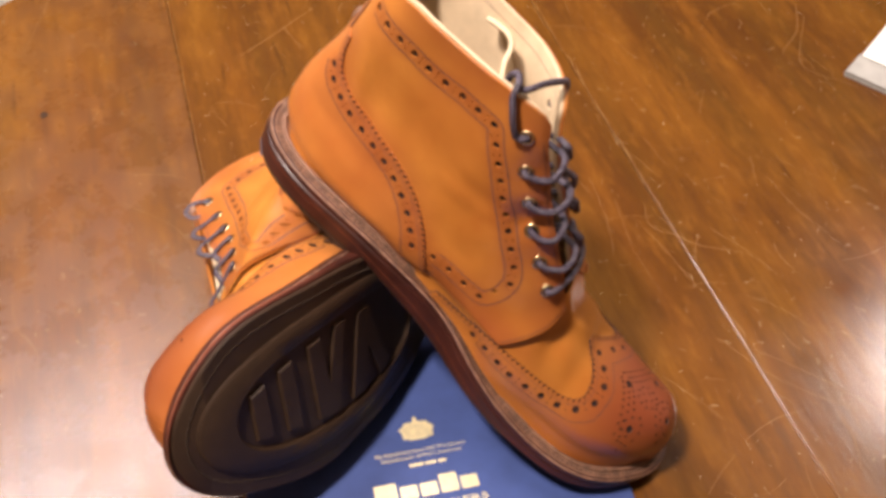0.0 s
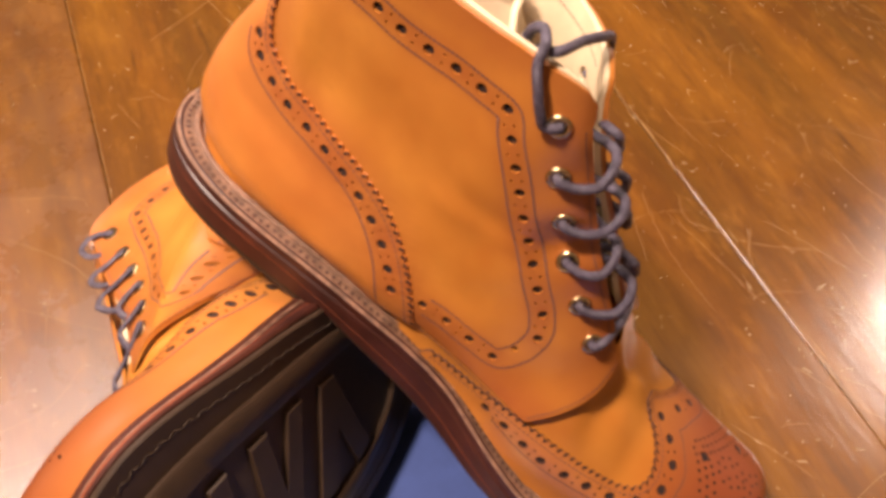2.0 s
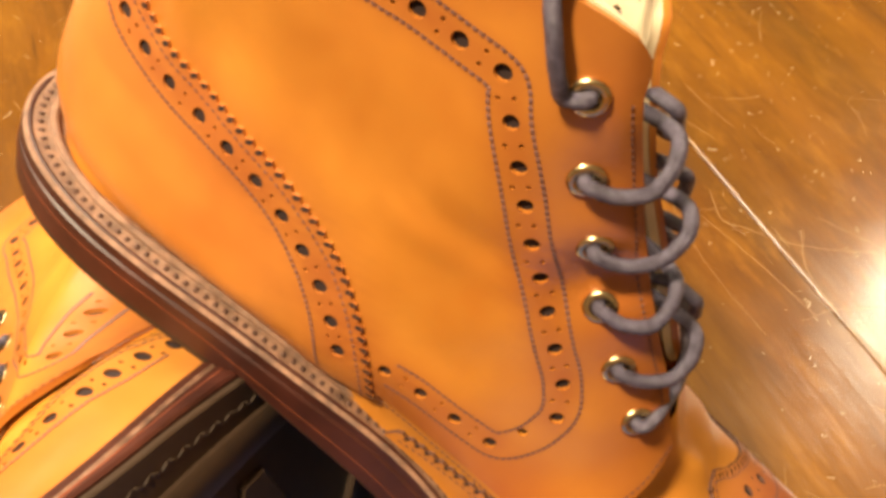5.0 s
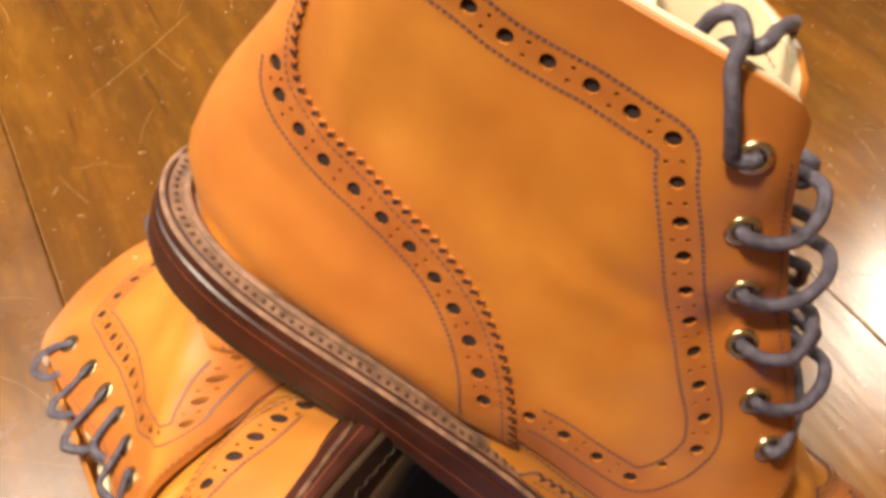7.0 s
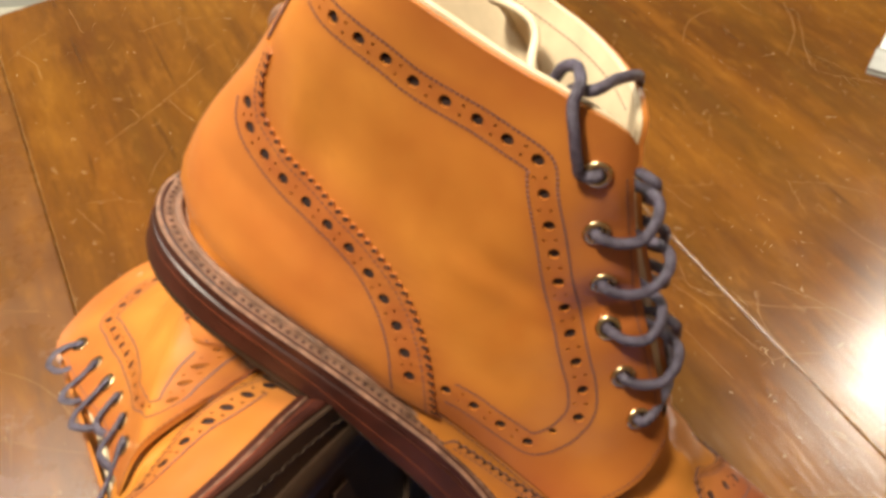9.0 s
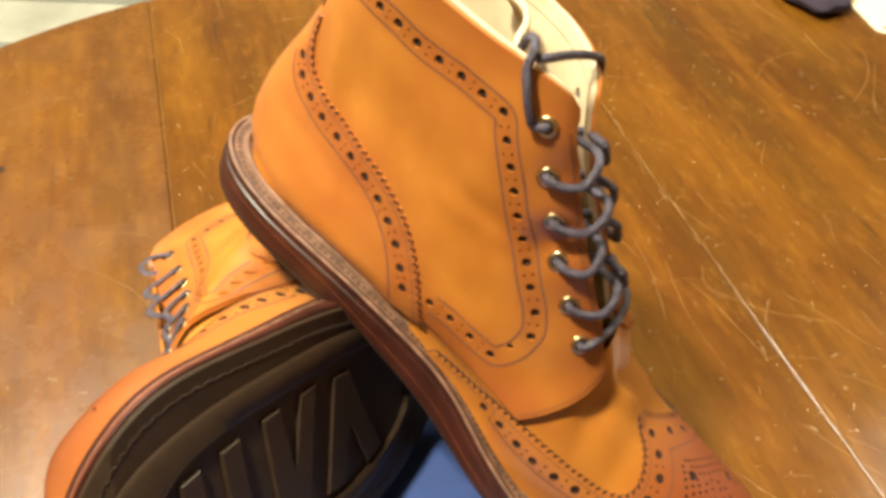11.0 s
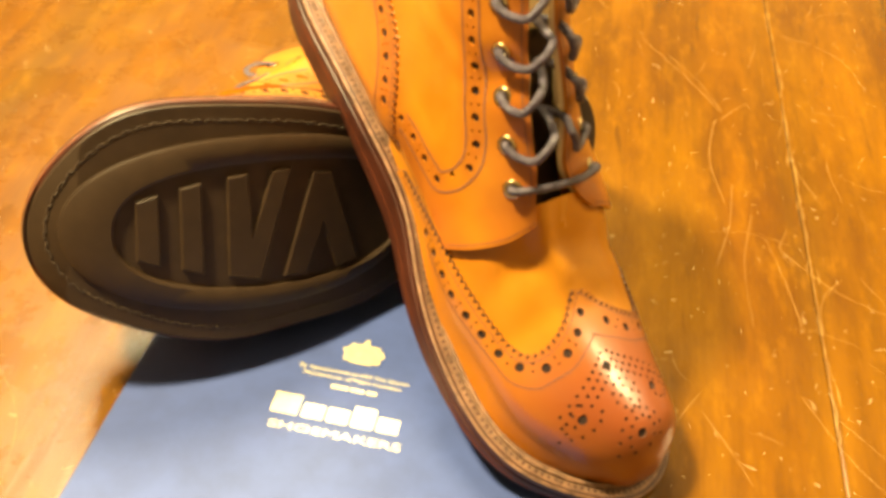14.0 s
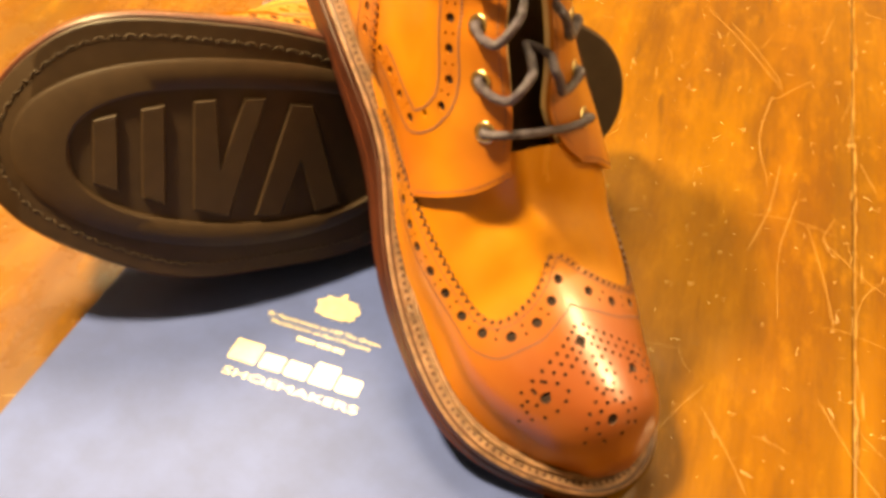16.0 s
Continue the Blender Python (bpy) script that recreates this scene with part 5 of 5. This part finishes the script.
def card():
    root = new("box_lid")
    corner = Vector((-0.084, 0.294, 0))
    edge = Vector((0.236, -0.972, 0)).normalized()
    back = corner - edge * 0.10
    m = [back, back + TEXT_X * 0.2215, back + TEXT_X * 0.2215 + edge * 0.40, back + edge * 0.40]
    bm = bmesh.new()
    rings = []
    mid = sum(m, Vector()) / 4
    for inset, z in ((0, 0.0002), (0, CARD_Z - 0.001), (0.0010, CARD_Z)):
        rings.append([bm.verts.new(p + (mid - p).normalized() * inset * 1.4 + Vector((0, 0, z))) for p in m])
    for r, s in zip(rings, rings[1:]):
        for i in range(4):
            bm.faces.new((r[i], r[(i + 1) % 4], s[(i + 1) % 4], s[i]))
    bm.faces.new(rings[-1])
    bm.faces.new(rings[0][::-1])
    bmesh.ops.recalc_face_normals(bm, faces=bm.faces)
    part("panel", bm, M_CARD, root, smooth=False)
    z = Vector((0, 0, CARD_Z))
    # crest
    at = Vector((0.0145, 0.3345, 0)) + z
    bm = bmesh.new()
    pts = []
    for k in range(72):
        a = 2 * math.pi * k / 72
        r = 1 + 0.07 * math.sin(9 * a) + 0.05 * math.sin(17 * a + 1)
        x, y = 10.0 * math.cos(a) * r, 7.0 * sgn_pow(math.sin(a), 0.7) * r
        if abs(a - math.pi / 2) < 0.16:
            y += 2.4
        pts.append((x, max(-6.2, y)))
    flat(bm, pts, at)
    part("crest", bm, M_GOLD, root, "gold printed crest", smooth=False)
    lettering("printed_line", "By Appointment to HM The Queen", Vector((-0.0095, 0.3135, 0)) + z, 2.4, root, 55)
    lettering("printed_line", "Manufacturer of Men's Footwear", Vector((-0.0055, 0.3105, 0)) + z, 2.4, root, 49)
    for k, (x, w) in enumerate(((14.5, 8.5), (24.2, 6.5), (32, 5))):
        bm = bmesh.new()
        flat(bm, [(x, -5.4), (x + w, -5.4), (x + w, -3.4), (x, -3.4)], Vector((-0.0045, 0.3105, 0)) + z)
        part("printed_bar", bm, M_GOLD, root, smooth=False)
    # the maker's mark as plain blocks
    at = Vector((-0.0075, 0.2835, 0)) + z
    for x, w, h, r in ((0, 13.0, 11.6, 0.6), (15.0, 10.2, 8.2, 0.6), (27.0, 10.2, 8.2, 0.6), (39.0, 10.6, 11.8, 0.6), (51.4, 10.2, 8.2, 0.6)):
        bm = bmesh.new()
        pts = []
        for cx, cy, a0 in ((x + w - r, h - r, 0), (x + r, h - r, 90), (x + r, r, 180), (x + w - r, r, 270)):
            for k in range(5):
                a = math.radians(a0 + 22.5 * k)
                pts.append((cx + r * math.cos(a), cy + r * math.sin(a)))
        flat(bm, pts, at)
        part("mark_block", bm, M_GOLD, root, smooth=False)
    lettering("printed_word", "SHOEMAKERS", Vector((-0.0035, 0.2755, 0)) + z, 4.0, root, 63)
    return tagged(root, "flat blue card lid with gold print under the boots", "box lid")


card()


# ---- small things at the table's far side ----
def tube_of_cream():
    root = new("squeeze_tube")
    low, high = Vector((0.4055, 0.7060, 0)), Vector((0.500, 0.826, 0))
    d = (high - low).normalized()
    s = Vector((d.y, -d.x, 0))
    bm = bmesh.new()
    rows = []
    for k in range(13):
        t = k / 12
        w = 0.021 * (1 - 0.12 * t)
        h = 0.002 + 0.012 * min(1, t * 1.6)
        c = low + d * (0.028 + 0.115 * t)
        rows.append([c + s * (w * math.cos(a)) + Vector((0, 0, h + h * math.sin(a) + 0.0005)) for a in np.arange(20) * 2 * math.pi / 20])
    vs = [[bm.verts.new(p) for p in r] for r in rows]
    for a, b in zip(vs, vs[1:]):
        for i in range(20):
            bm.faces.new((a[i], a[(i + 1) % 20], b[(i + 1) % 20], b[i]))
    bm.faces.new(vs[0][::-1])
    bm.faces.new(vs[-1])
    bmesh.ops.recalc_face_normals(bm, faces=bm.faces)
    part("body", bm, M_WHITE, root)
    bm = bmesh.new()
    bmesh.ops.create_cube(bm, size=1)
    for v in bm.verts:
        v.co = low + d * (0.0145 + v.co.x * 0.029) + s * (v.co.y * 0.0425) + Vector((0, 0, 0.0030 + v.co.z * 0.005 * (0.6 if v.co.x < 0 else 1)))
    bmesh.ops.bevel(bm, geom=bm.edges[:], offset=0.001, segments=2, affect="EDGES")
    part("crimp", bm, M_GREY, root, "grey crimped end", smooth=False)
    return tagged(root, "white plastic squeeze tube with grey crimped end", "tube")


tube_of_cream()


def swing_tag():
    bm = bmesh.new()
    c0, d = Vector((0.392, 0.860, 0.0)), Vector((0.985, 0.17, 0))
    s = Vector((-d.y, d.x, 0))
    w, h, r = 0.055, 0.085, 0.009
    pts = []
    for cx, cy, a0 in ((w - r, h - r, 0), (r, h - r, 90), (r, r, 180), (w - r, r, 270)):
        for k in range(6):
            a = math.radians(a0 + 18 * k)
            pts.append((cx + r * math.cos(a), cy + r * math.sin(a)))
    hole = [(0.011 + 0.0035 * math.cos(a), 0.009 + 0.0025 * math.sin(a)) for a in np.arange(12) * -2 * math.pi / 12]
    flat_pts = pts + hole
    n, k = len(pts), len(hole)
    edges = [(i, (i + 1) % n) for i in range(n)] + [(n + i, n + (i + 1) % k) for i in range(k)]
    verts, _, faces, *_ = delaunay_2d_cdt([Vector(p) for p in flat_pts], edges, [], 0, 1e-7)
    v = np.array([tuple(q) for q in verts])
    tv = [bm.verts.new(c0 + d * q[0] + s * q[1] + Vector((0, 0, 0.0022))) for q in v]
    for f in faces:
        mid = v[list(f)].mean(0)[None]
        if inside(mid, pts)[0] and not inside(mid, hole)[0]:
            bm.faces.new([tv[i] for i in f])
    bmesh.ops.delete(bm, geom=[q for q in bm.verts if not q.link_faces], context="VERTS")
    bmesh.ops.solidify(bm, geom=bm.faces[:], thickness=0.0012)
    return tagged(part("swing_tag", bm, M_TAG, None, smooth=False), "cream card swing tag with a punched hole", "tag")


swing_tag()


def pouch():
    bm = bmesh.new()
    bmesh.ops.create_icosphere(bm, subdivisions=4, radius=1)
    for v in bm.verts:
        p = v.co.copy()
        k = 1 + 0.12 * noise.noise(p * 2.3)
        v.co = Vector((0.352 + p.x * 0.036 * k, 0.945 + p.y * 0.062 * k, 0.0095 + max(-0.009, p.z * 0.011 * k)))
    return tagged(part("cloth_pouch", bm, M_PURPLE, None), "dark purple cloth pouch lying on the table", "pouch")


pouch()


def frame_of(origin, forward, up):
    x = Vector(forward).normalized()
    z = Vector(up)
    z = (z - x * z.dot(x)).normalized()
    y = z.cross(x)
    m = Matrix((x, y, z)).transposed().to_4x4()
    m.translation = origin
    return m


boot_a = boot("boot", None)
boot_a.matrix_world = frame_of((-0.08311, 0.44693, 0.11877), (0.78384, -0.46290, -0.41391), (0.45900, -0.01704, 0.88827))
tagged(boot_a, "tan leather wingtip brogue boot leaning on its pair", "boot", "pair of boots")

LYING = frame_of((0.09537, 0.47546, 0.05473), (-0.67287, -0.71874, 0.17510), (-0.72951, 0.60542, -0.31824))
SLUMPED = frame_of((0.0781, 0.4849, 0.0750), (-0.5847, -0.8036, 0.1110), (-0.7589, 0.4936, -0.4248))
boot_b = boot("boot", (LYING, SLUMPED))
boot_b.matrix_world = LYING
tagged(boot_b, "tan leather brogue boot lying on its side, sole showing", "boot", "pair of boots")
